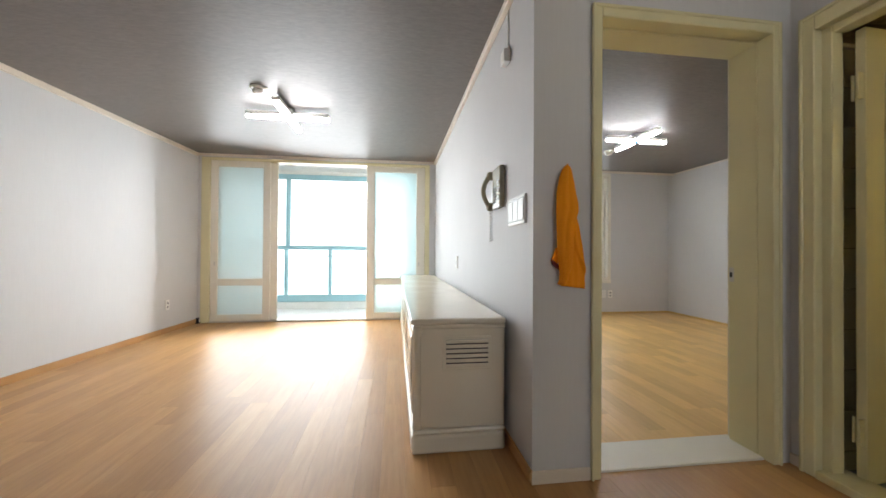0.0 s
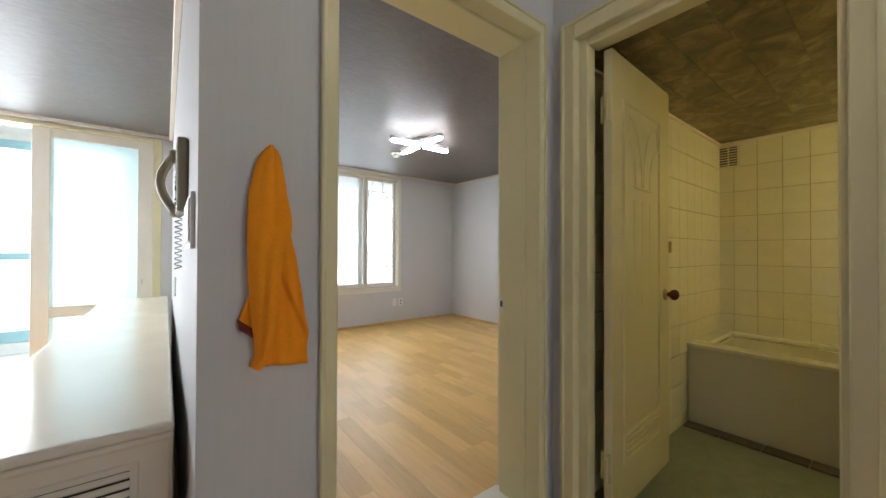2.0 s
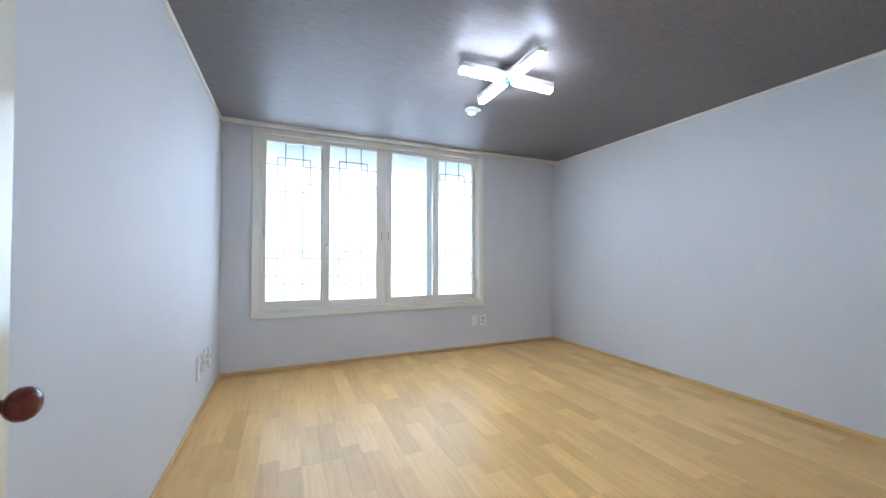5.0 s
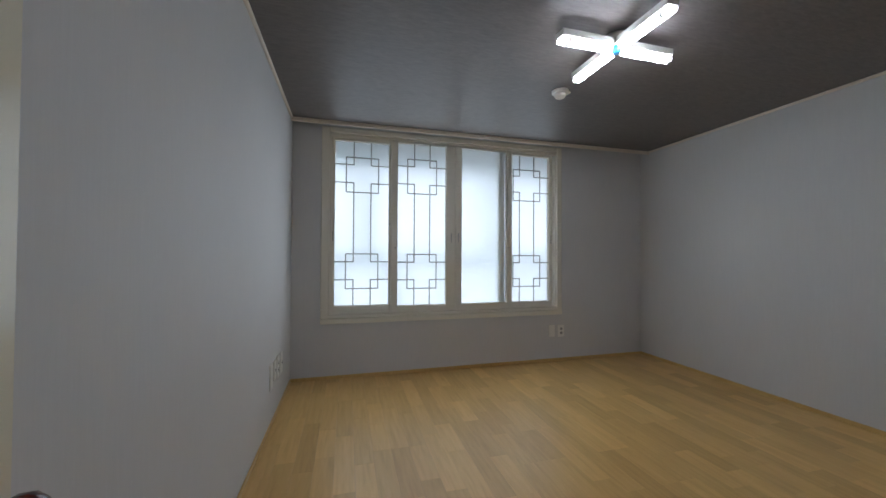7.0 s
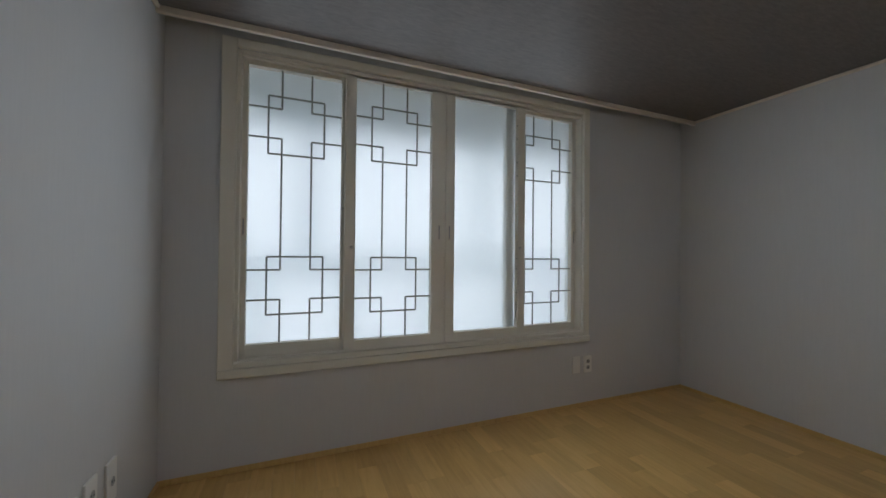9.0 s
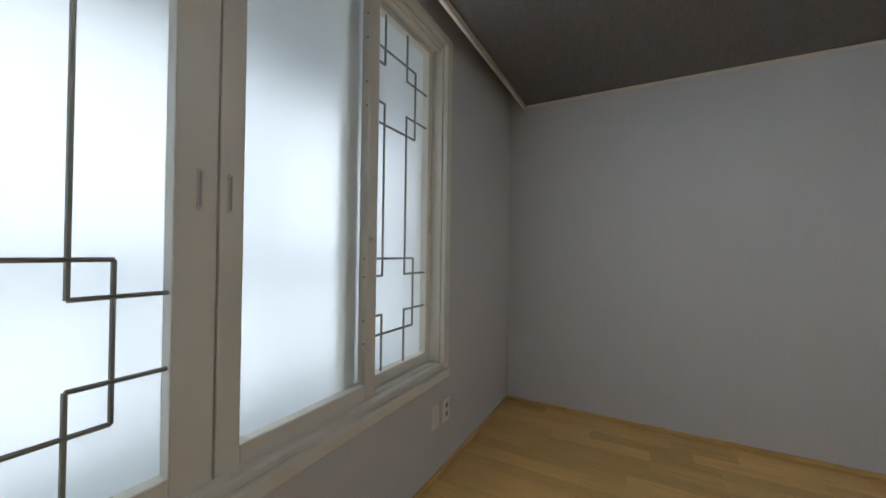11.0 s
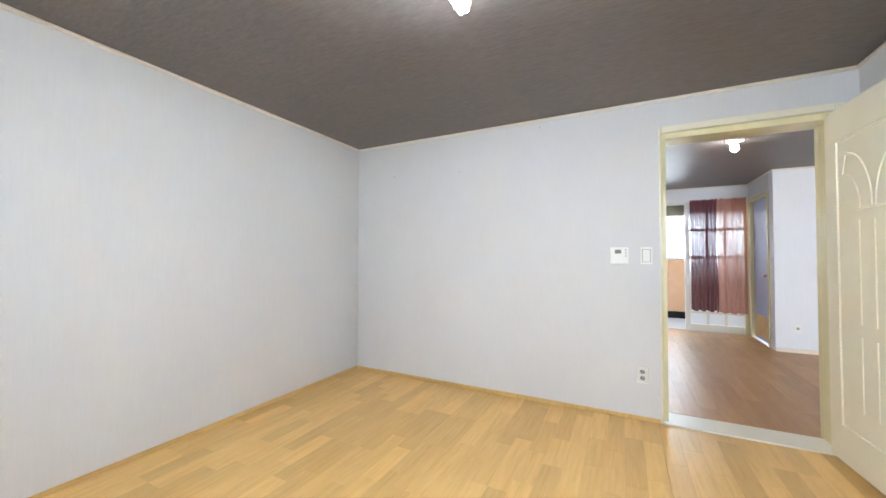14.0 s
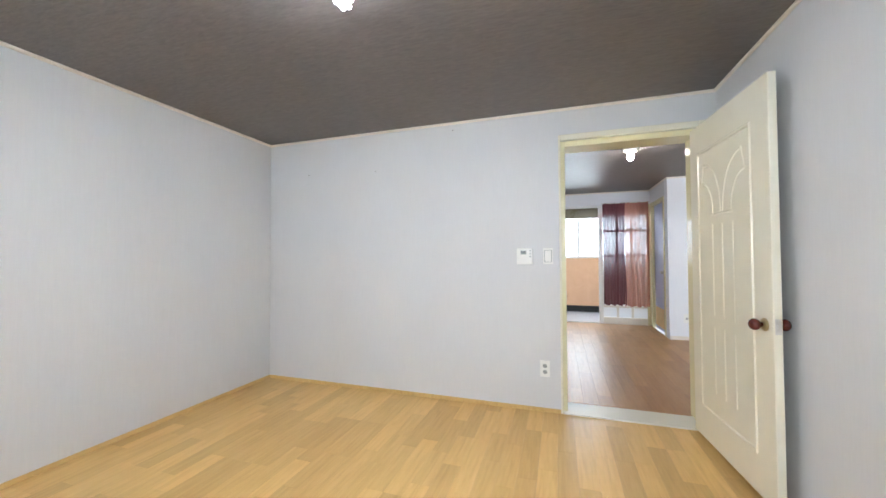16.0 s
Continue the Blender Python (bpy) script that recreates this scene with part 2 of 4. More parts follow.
BULB = glowing("white_bulb", (1.0, 0.93, 0.82), 125.0)
WARM_BULB = glowing("warm_bulb", (1.0, 0.79, 0.29), 108.0)
BLUE_DOT = material("blue_cap", (0.05, 0.45, 0.85), 0.3)
HAZE = glowing("bright_haze", (0.93, 0.97, 1.0), 2.6)
curtain_mat = material("maroon_sheer", (0.15, 0.034, 0.044), 0.8)
cb = curtain_mat.node_tree.nodes["Principled BSDF"]
weave = node(curtain_mat, "ShaderNodeTexNoise", Scale=7, Detail=5)
link(curtain_mat, coords(curtain_mat, (6, 6, 0.4)), 0, weave, "Vector")
alpha = node(curtain_mat, "ShaderNodeMapRange")
alpha.inputs["To Min"].default_value, alpha.inputs["To Max"].default_value = 0.86, 1.0
link(curtain_mat, weave, 0, alpha, "Value")
link(curtain_mat, alpha, 0, cb, "Alpha")
thin_curtain = curtain_mat.copy()
thin_curtain.name = "orange_brown_sheer"
thin_curtain.node_tree.nodes["Principled BSDF"].inputs["Base Color"].default_value = (0.50, 0.21, 0.15, 1)
thin_curtain.node_tree.nodes["Map Range"].inputs["To Min"].default_value = 0.60


# ---- builders ----
def add_box(bm, x0, y0, z0, x1, y1, z1, bevel=0.0, segs=1):
    res = bmesh.ops.create_cube(bm, size=1)
    for v in res["verts"]:
        v.co = Vector((x0 + (v.co.x + 0.5) * (x1 - x0), y0 + (v.co.y + 0.5) * (y1 - y0), z0 + (v.co.z + 0.5) * (z1 - z0)))
    if bevel:
        edges = list({e for v in res["verts"] for e in v.link_edges})
        bmesh.ops.bevel(bm, geom=edges, offset=bevel, segments=segs, profile=0.5, affect="EDGES")
    return bm


def boxed(*sizes, bevel=0.0, segs=1):
    bm = bmesh.new()
    for s in sizes:
        add_box(bm, *s, bevel=bevel, segs=segs)
    return bm


def add_rod(bm, a, b, r, sides=6):
    """A round rod from a to b."""
    a, b = Vector(a), Vector(b)
    d = b - a
    res = bmesh.ops.create_cone(bm, cap_ends=True, segments=sides, radius1=r, radius2=r, depth=d.length)
    m = Matrix.Translation((a + b) / 2) @ d.to_track_quat("Z", "Y").to_matrix().to_4x4()
    bmesh.ops.transform(bm, matrix=m, verts=res["verts"])
    return bm


def add_turned(bm, profile, centre, axis, sides=20):
    """A turned solid: profile of (distance along the axis, radius)."""
    q = Vector(axis).to_track_quat("Z", "Y").to_matrix()
    rings = []
    for d, r in profile:
        rings.append([bm.verts.new(Vector(centre) + q @ Vector((r * math.cos(k * math.tau / sides), r * math.sin(k * math.tau / sides), d))) for k in range(sides)])
    for a, b in zip(rings, rings[1:]):
        for k in range(sides):
            f = bm.faces.new((a[k], a[(k + 1) % sides], b[(k + 1) % sides], b[k]))
            f.smooth = True
    bm.faces.new(rings[0][::-1])
    bm.faces.new(rings[-1])
    return bm


def mesh_of(name, bm, mat):
    me = bpy.data.meshes.new(name)
    bmesh.ops.recalc_face_normals(bm, faces=bm.faces)
    bm.to_mesh(me)
    bm.free()
    me.materials.append(mat)
    return me


def part(name, bm, mat, parent, label=""):
    ob = new(name, mesh_of(name, bm, mat))
    ob.parent = parent
    return tagged(ob, label)


def thing(name, place, label, category, group="", kind="", turn=0):
    ob = new(name)
    ob.empty_display_size = 0.1
    ob.matrix_world = pose(*place, 0, 0, turn)
    return tagged(ob, label, category, group, kind)


def solid(name, bm, mat, label="", category="", kind="structure"):
    return tagged(new(name, mesh_of(name, bm, mat)), label, category, kind=kind)


# ---- walls, floors, ceilings ----
WEST_SLOPE = 0.060            # the west wall runs a little out of square


def west_x(y):
    return LIV_X0 - WEST_SLOPE * (LIV_Y1 - y)


def along_west(off0, off1, z0, z1, y0, y1):
    """A bar along the west wall, between two offsets from its face."""
    bm = bmesh.new()
    ring = [[bm.verts.new((west_x(y) + o, y, z)) for o, z in ((off0, z0), (off1, z0), (off1, z1), (off0, z1))] for y in (y0, y1)]
    for k in range(4):
        bm.faces.new((ring[0][k], ring[0][(k + 1) % 4], ring[1][(k + 1) % 4], ring[1][k]))
    bm.faces.new(ring[0])
    bm.faces.new(ring[1][::-1])
    return bm


TOP = 2.48
solid("wall_partition", boxed((-0.20, HALL_Y, 0, 0, 3.92, TOP)), WALLPAPER, "grey wallpapered wall between bedroom and living room", "wall")
solid("wall_bedroom_south", boxed((0, HALL_Y, 0, 0.072, 0, TOP), (1.012, HALL_Y, 0, 3.95, 0, TOP), (0.072, HALL_Y, 2.075, 1.012, 0, TOP)), WALLPAPER, "grey wallpapered wall with the bedroom doorway", "wall")
solid("wall_bedroom_east", boxed((ROOM_X, 0, 0, 3.95, 3.92, TOP)), WALLPAPER, "plain light grey wallpapered bedroom wall", "wall")
WX0, WX1, WZ0, WZ1 = 0.30, 2.662, 0.555, 2.235
solid("wall_bedroom_north", boxed((0, ROOM_Y, 0, WX0, 3.92, TOP), (WX1, ROOM_Y, 0, ROOM_X, 3.92, TOP), (WX0, ROOM_Y, 0, WX1, 3.92, WZ0), (WX0, ROOM_Y, WZ1, WX1, 3.92, TOP)), WALLPAPER, "grey wallpapered wall round the wide window", "wall")
solid("wall_living_west", along_west(0, -0.46, -0.12, TOP, LIV_Y0 - 0.15, 3.86), WALLPAPER, "long light grey wallpapered living room wall", "wall")
solid("wall_living_north", boxed((LIV_X0, LIV_Y1, 0, -3.402, 3.86, TOP), (-0.295, LIV_Y1, 0, -0.20, 3.86, TOP), (-3.402, LIV_Y1, 2.262, -0.295, 3.86, TOP)), WALLPAPER, "grey wall strips round the balcony doors", "wall")
solid("wall_living_south", boxed((west_x(LIV_Y0), LIV_Y0 - 0.15, 0, HALL_X0, LIV_Y0, TOP)), WHITE_WALL, "white wallpapered wall end beside the hall", "wall")
solid("wall_hall_west", boxed((-0.60, -4.15, 0, HALL_X0, -3.93, TOP), (-0.60, -3.15, 0, HALL_X0, LIV_Y0 - 0.15, TOP), (-0.60, -3.93, 2.06, HALL_X0, -3.15, TOP)), WALLPAPER, "grey wallpapered hall wall with a doorway", "wall")
solid("wall_hall_south", boxed((HALL_X0, -4.15, 2.075, 1.08, HALL_Y0, TOP)), WHITE_WALL, "pale header wall over the glazed partition", "wall")
BDY0, BDY1, BDZ = -1.125, -0.345, 2.035
solid("wall_hall_east", boxed((HALL_X1, BDY1, 0, 1.20, HALL_Y, TOP), (HALL_X1, -4.15, 0, 1.20, BDY0, TOP), (HALL_X1, BDY0, BDZ, 1.20, BDY1, TOP)), WALLPAPER, "grey wallpapered hall wall with the bathroom doorway", "wall")
floor_bed = solid("floor_bedroom", boxed((0, 0, -0.12, ROOM_X, ROOM_Y, -0.004)), COVE, "oak print plank floor of the bedroom", "floor")
floor_liv = solid("floor_living", boxed((west_x(LIV_Y0) - 0.02, LIV_Y0, -0.12, -0.20, LIV_Y1, -0.004), (-0.20, LIV_Y0, -0.12, HALL_X1, HALL_Y, -0.004), (0.072, HALL_Y, -0.12, 1.012, 0, -0.001), (HALL_X0, -4.02, -0.12, HALL_X1, LIV_Y0, -0.004)), HALL_BASE, "glossy brown wood print floor of living room and hall", "floor")
solid("ceiling_bedroom", boxed((0, 0, CEIL, ROOM_X, DROP_Y, CEIL + 0.05)), CEILING, "dark grey embossed papered bedroom ceiling", "ceiling")
solid("ceiling_living", boxed((west_x(LIV_Y0) - 0.02, LIV_Y0, CEIL, -0.20, LIV_Y1 - 0.06, CEIL + 0.05), (-0.20, LIV_Y0, CEIL, HALL_X1, HALL_Y, CEIL + 0.05), (HALL_X0, -4.0, CEIL, HALL_X1, LIV_Y0, CEIL + 0.05)), CEILING, "dark grey papered ceiling of living room and hall", "ceiling")
solid("ceiling_recess", boxed((0, DROP_Y, TOP - 0.05, ROOM_X, ROOM_Y, TOP)), CEILING, "dark top of the curtain recess", "ceiling")
# Unseen slab, added above all rooms to keep the sky's light out.
solid("light_block_slab", boxed((-3.9, -6.2, TOP, 4.1, 5.1, TOP + 0.15)), CONCRETE, "unseen slab added over the flat to block the sky's light", "slab")

# skirting: the floor sheet turned up at the walls
for k, s in enumerate([(0.0, 0.0, 0, 0.008, ROOM_Y, 0.03), (ROOM_X - 0.008, 0, 0, ROOM_X, ROOM_Y, 0.03), (0.008, ROOM_Y - 0.008, 0, ROOM_X - 0.008, ROOM_Y, 0.03),
                       (1.020, 0, 0, ROOM_X - 0.008, 0.008, 0.03), (0.008, 0, 0, 0.064, 0.008, 0.03)]):
    solid("baseboard", boxed(s, bevel=0.003), COVE, "oak print floor sheet turned up at the wall", "skirting")
solid("baseboard", along_west(0.0, 0.010, 0, 0.06, LIV_Y0, LIV_Y1), HALL_WOOD, "wood print skirting of the living room", "skirting")
for s in [(-0.210, HALL_Y - 0.010, 0, -0.20, LIV_Y1, 0.06)]:
    solid("baseboard", boxed(s, bevel=0.003), HALL_WOOD, "wood print skirting of the living room", "skirting")
for s in [(-0.205, HALL_Y - 0.012, 0, 0.061, HALL_Y, 0.055), (HALL_X1 - 0.012, BDY1 + 0.045, 0, HALL_X1, HALL_Y, 0.05), (west_x(LIV_Y0), LIV_Y0, 0, HALL_X0, LIV_Y0 + 0.012, 0.05), (HALL_X1 - 0.012, HALL_Y0, 0, HALL_X1, BDY0 - 0.045, 0.05)]:
    solid("baseboard", boxed(s, bevel=0.003), TRIM, "pale painted skirting of the hall", "skirting")


# mouldings under the ceiling
def moulding(x0, y0, x1, y1, w=0.022, h=0.02):
    solid("trim", boxed((x0, y0, CEIL - h, x1, y1, CEIL), bevel=0.005), TRIM, "thin pale moulding under the ceiling", "moulding")


W = 0.020
moulding(0, 0, ROOM_X, W)
moulding(0, W, W, DROP_Y)
moulding(ROOM_X - W, W, ROOM_X, DROP_Y)
solid("trim", boxed((0, DROP_Y, CEIL - 0.034, ROOM_X, DROP_Y + 0.020, CEIL + 0.10), bevel=0.004), TRIM, "pale board edging the curtain recess", "moulding")
solid("trim", along_west(0.0, 0.032, CEIL - 0.042, CEIL, LIV_Y0, LIV_Y1 - 0.06), TRIM, "pale moulding under the ceiling", "moulding")
moulding(-0.232, HALL_Y, -0.20, LIV_Y1 - 0.06, h=0.042)
moulding(-0.20 - W, HALL_Y - W, HALL_X1 - W, HALL_Y)
moulding(HALL_X1 - W, HALL_Y0, HALL_X1, HALL_Y)
moulding(HALL_X0, HALL_Y0, HALL_X1 - W, HALL_Y0 + W)
moulding(HALL_X0, HALL_Y0 + W, HALL_X0 + W, LIV_Y0 + W)
moulding(west_x(LIV_Y0) + W, LIV_Y0, HALL_X0, LIV_Y0 + W)
solid("trim", boxed((LIV_X0, LIV_Y1 - 0.06, CEIL - 0.03, -0.20, LIV_Y1 - 0.035, CEIL + 0.12), bevel=0.004), TRIM, "pale pelmet board before the balcony doors", "moulding")
solid("ceiling_recess_living", boxed((LIV_X0, LIV_Y1 - 0.06, TOP - 0.05, -0.20, LIV_Y1, TOP)), CEILING, "dark top of the pelmet recess", "ceiling")


# ---- doors ----
def strip(bm, pts, w, h, place):
    """A raised half-round moulding along a line of (u, z); place maps (u, depth, z) to the leaf."""
    for (u0, z0), (u1, z1) in zip(pts, pts[1:]):
        d = Vector((u1 - u0, z1 - z0)).normalized()
        n = Vector((-d.y, d.x)) * w / 2
        e = d * w * 0.25
        prof = []
        for (u, z), s in (((u0, z0), -1), ((u1, z1), 1)):
            prof.append([bm.verts.new(place(u + e.x * s + n.x * k, g, z + e.y * s + n.y * k)) for k, g in ((-1, 0), (-0.55, h), (0.55, h), (1, 0))])
        a, b = prof
        for k in range(3):
            bm.faces.new((a[k], a[k + 1], b[k + 1], b[k]))
        bm.faces.new(a[::-1])
        bm.faces.new(b)


def arc(u0, z0, u1, z1, bulge, n=8):
    out = []
    for k in range(n + 1):
        t = k / n
        s = math.sin(math.pi * t / 2)
        c = 1 - math.cos(math.pi * t / 2)
        out.append((u0 + (u1 - u0) * (s if bulge else c), z0 + (z1 - z0) * (c if bulge else s)))
    return out


def door_leaf(leaf, width, height, louvre, kz, paint, flap):
    """Parts of a moulded door: slab along +x from the hinge, faces at y = 0 and y = -0.036."""
    slab = part("slab", boxed((0, -0.036, 0, width, 0, height), bevel=0.003), paint, leaf, "cream gloss slab")
    for side in (0, 1):
        place = (lambda u, g, z: Vector((u, g - 0.0005, z))) if side else (lambda u, g, z: Vector((u, -0.0355 - g, z)))
        c = width / 2
        m0, m1, z0, z1 = 0.112, width - 0.148, 0.20, height - 0.19
        c, f = (m0 + m1) / 2, width / 0.822
        bm = bmesh.new()
        strip(bm, [(m0, z0), (m0, z1), (m1, z1), (m1, z0), (m0, z0)], 0.022, 0.007, place)
        part("panel_moulding", bm, paint, slab)
        bm = bmesh.new()
        for g in (-1, 1):
            strip(bm, arc(c + g * 0.100 * f, 1.41, c + g * 0.235 * f, 1.60, False), 0.018, 0.0042, place)
            strip(bm, arc(c + g * 0.012 * f, 1.41, c + g * 0.205 * f, 1.71, False), 0.018, 0.0042, place)
            strip(bm, [(c + g * 0.205 * f, 1.71), (c + g * 0.235 * f, 1.60)], 0.013, 0.0042, place)
        strip(bm, [(c - 0.110 * f, 1.395), (c + 0.110 * f, 1.395)], 0.013, 0.0042, place)
        part("arch_moulding", bm, paint, slab)
        for u in (-0.110 * f, 0.0, 0.110 * f):
            bm = bmesh.new()
            strip(bm, [(c + u, 0.80), (c + u, 1.33)], 0.024, 0.0034, place)
            part("flute", bm, paint, slab)
            if not louvre:
                bm = bmesh.new()
                strip(bm, [(c + u, 0.34), (c + u, 0.72)], 0.024, 0.0034, place)
                part("flute", bm, paint, slab)
        if louvre:
            bm = bmesh.new()
            strip(bm, [(c - 0.20, 0.20), (c - 0.20, 0.32), (c + 0.20, 0.32), (c + 0.20, 0.20), (c - 0.20, 0.20)], 0.018, 0.008, place)
            part("louvre_frame", bm, paint, slab)
            for k in range(4):
                bm = bmesh.new()
                strip(bm, [(c - 0.185, 0.222 + k * 0.026), (c + 0.185, 0.222 + k * 0.026)], 0.015, 0.010, place)
                part("louvre_slat", bm, paint, slab)
    for sgn, y in ((1, 0.0), (-1, -0.036)):
        bm = add_turned(bmesh.new(), [(0, 0.031), (0.004, 0.031), (0.009, 0.024), (0.012, 0.012)], (width - 0.062, y, kz), (0, sgn, 0))
        rose = part("rose", bm, BRASS, leaf, "worn brass rose")
        bm = add_turned(bmesh.new(), [(0.008, 0.012), (0.020, 0.011), (0.022, 0.015), (0.027, 0.022), (0.036, 0.0275), (0.047, 0.0275), (0.056, 0.022), (0.061, 0.014), (0.063, 0.005)], (width - 0.062, y, kz), (0, sgn, 0))
        part("knob", bm, KNOB, leaf, "red-brown lacquered ball knob")
    part("latch", boxed((width - 0.001, -0.030, kz - 0.035, width + 0.0015, -0.006, kz + 0.035), (width, -0.024, kz - 0.01, width + 0.008, -0.012, kz + 0.01)), STEEL, leaf, "steel latch plate")
    for z in (0.22, height - 0.25):
        bm = add_rod(bmesh.new(), (-0.004, 0.004, z - 0.055), (-0.004, 0.004, z + 0.055), 0.006, 8)
        add_box(bm, flap[0], flap[1], z - 0.055, flap[2], flap[3], z + 0.055)
        add_box(bm, -0.0025, -0.033, z - 0.055, -0.0004, -0.002, z + 0.055)
        hinge = part("hinge", bm, paint, leaf, "painted over steel hinge")
        for dy, dz in ((-0.011, -0.038), (-0.025, -0.013), (-0.011, 0.013), (-0.025, 0.038)):
            part("screw", add_rod(bmesh.new(), (-0.0038, dy, z + dz), (-0.002, dy, z + dz), 0.0042, 8), STEEL, hinge, "small steel screw")


bed_door = thing("door_1", (0.132, 0.026, 0.026), "cream gloss moulded door standing open against the wall", "door", kind="structure", turn=94.3)
door_leaf(bed_door, 0.822, 1.994, False, 0.828, PALE_CREAM, (-0.006, -0.001, -0.0005, 0.030))
bath_door = thing("door_2", (1.188, -0.420, 0.012), "cream gloss bathroom door with louvre, standing open inwards", "door", kind="structure", turn=2.8)
door_leaf(bath_door, 0.67, 1.945, True, 0.885, CREAM, (-0.030, -0.030, -0.0005, -0.022))

part("bolt", boxed((0.655, -0.050, 1.10, 0.676, -0.037, 1.16), bevel=0.003), BRASS, bath_door, "small aged brass bolt")

# bedroom door frame
bdf = thing("door_frame_1", (0, 0, 0), "cream gloss frame of the bedroom doorway", "door frame", kind="structure")
part("jamb", boxed((0.067, HALL_Y - 0.014, 0.0, 0.110, -0.205, 2.07), (0.072, -0.205, 0.0, 0.112, -0.045, 2.06), bevel=0.004), CREAM, bdf)
part("jamb", boxed((0.972, HALL_Y - 0.014, 0.0, 1.006, -0.185, 2.07), (0.972, -0.185, 0.0, 1.012, -0.034, 2.06), bevel=0.004), CREAM, bdf)
part("lintel", boxed((0.110, HALL_Y - 0.014, 2.025, 0.972, -0.185, 2.07), (0.112, -0.185, 2.018, 0.972, -0.034, 2.075), bevel=0.004), CREAM, bdf)
part("casing", boxed((0.066, -0.044, 0.0, 0.106, 0.012, 2.10), (1.003, -0.033, 0.0, 1.019, 0.005, 2.10), (0.106, -0.033, 2.056, 1.003, 0.008, 2.10), bevel=0.004), PALE_CREAM, bdf, "pale cream casing on the bedroom side")
part("casing_bead", boxed((0.062, HALL_Y - 0.022, 0.0, 0.076, HALL_Y - 0.002, 2.078), (0.998, HALL_Y - 0.022, 0.0, 1.012, HALL_Y - 0.002, 2.078), (0.076, HALL_Y - 0.022, 2.064, 0.998, HALL_Y - 0.002, 2.078), bevel=0.005, segs=2), CREAM, bdf)
part("threshold", boxed((0.10, -0.215, -0.01, 1.0, 0.006, 0.010), bevel=0.004, segs=2), IVORY, bdf, "worn ivory painted threshold")
part("strike_plate", boxed((0.9705, -0.064, 0.838, 0.973, -0.036, 0.914), bevel=0.0008), STEEL, bdf, "steel strike plate")
# Black chip on the plate: the slot's shade put into colour.
part("strike_slot_shade", boxed((0.9695, -0.056, 0.862, 0.9715, -0.042, 0.888)), DARK, bdf)

# bathroom door frame
baf = thing("door_frame_2", (0, 0, 0), "cream gloss frame of the bathroom doorway", "door frame", kind="structure")
fx0, fx1 = HALL_X1 - 0.026, 1.205
part("jamb", boxed((fx0, -0.365, 0, 1.10, -0.312, 2.052), (1.10, -0.400, 0, 1.160, -0.335, 2.03), bevel=0.004), CREAM, baf)
part("jamb", boxed((fx0, -1.160, 0, 1.10, -1.105, 2.052), (1.10, -1.135, 0, 1.16, -1.085, 2.03), (1.16, -1.135, 0, fx1, -1.098, 2.03), bevel=0.004), CREAM, baf)
part("lintel", boxed((fx0, -1.105, 1.985, 1.10, -0.365, 2.052), (1.10, -1.085, 1.955, 1.16, -0.400, 2.04), (1.16, -1.098, 1.972, fx1, -0.385, 2.04), bevel=0.004), CREAM, baf)
part("casing_bead", boxed((fx0 - 0.008, -0.322, 0, fx0 + 0.010, -0.306, 2.060), (fx0 - 0.008, -1.166, 0, fx0 + 0.010, -1.150, 2.060), (fx0 - 0.008, -1.150, 2.044, fx0 + 0.010, -0.322, 2.060), bevel=0.005, segs=2), CREAM, baf)
part("threshold", boxed((fx0, -1.105, -0.06, fx1, -0.365, 0.035), bevel=0.006, segs=2), CREAM, baf, "cream painted bathroom threshold")

# ---- bedroom window ----
win = thing("window_1", (0, 0, 0), "ivory painted sliding window with frosted panes and dark lattice", "window", kind="structure")
part("casing", boxed((0.246, ROOM_Y - 0.020, 0.497, 0.318, ROOM_Y + 0.006, 2.283), (2.644, ROOM_Y - 0.020, 0.497, 2.702, ROOM_Y + 0.006, 2.283), (0.318, ROOM_Y - 0.020, 2.235, 2.644, ROOM_Y + 0.006, 2.283), bevel=0.005), IVORY, win)
part("window_sill", boxed((0.246, ROOM_Y - 0.030, 0.497, 2.702, ROOM_Y + 0.006, 0.545), (0.30, ROOM_Y - 0.012, 0.545, 2.662, ROOM_Y + 0.16, 0.575), bevel=0.005), IVORY, win)
part("lining", boxed((WX0, ROOM_Y + 0.006, 0.575, 0.335, 3.90, 2.225), (2.638, ROOM_Y + 0.006, 0.575, WX1, 3.90, 2.225), (WX0, ROOM_Y + 0.006, 2.215, WX1, 3.90, 2.235)), IVORY, win)
for y in (3.744, 3.790, 3.838):
    part("track", boxed((0.335, y - 0.004, 0.573, 2.638, y + 0.004, 0.583), (0.335, y - 0.004, 2.205, 2.638, y + 0.004, 2.218)), IVORY, win)


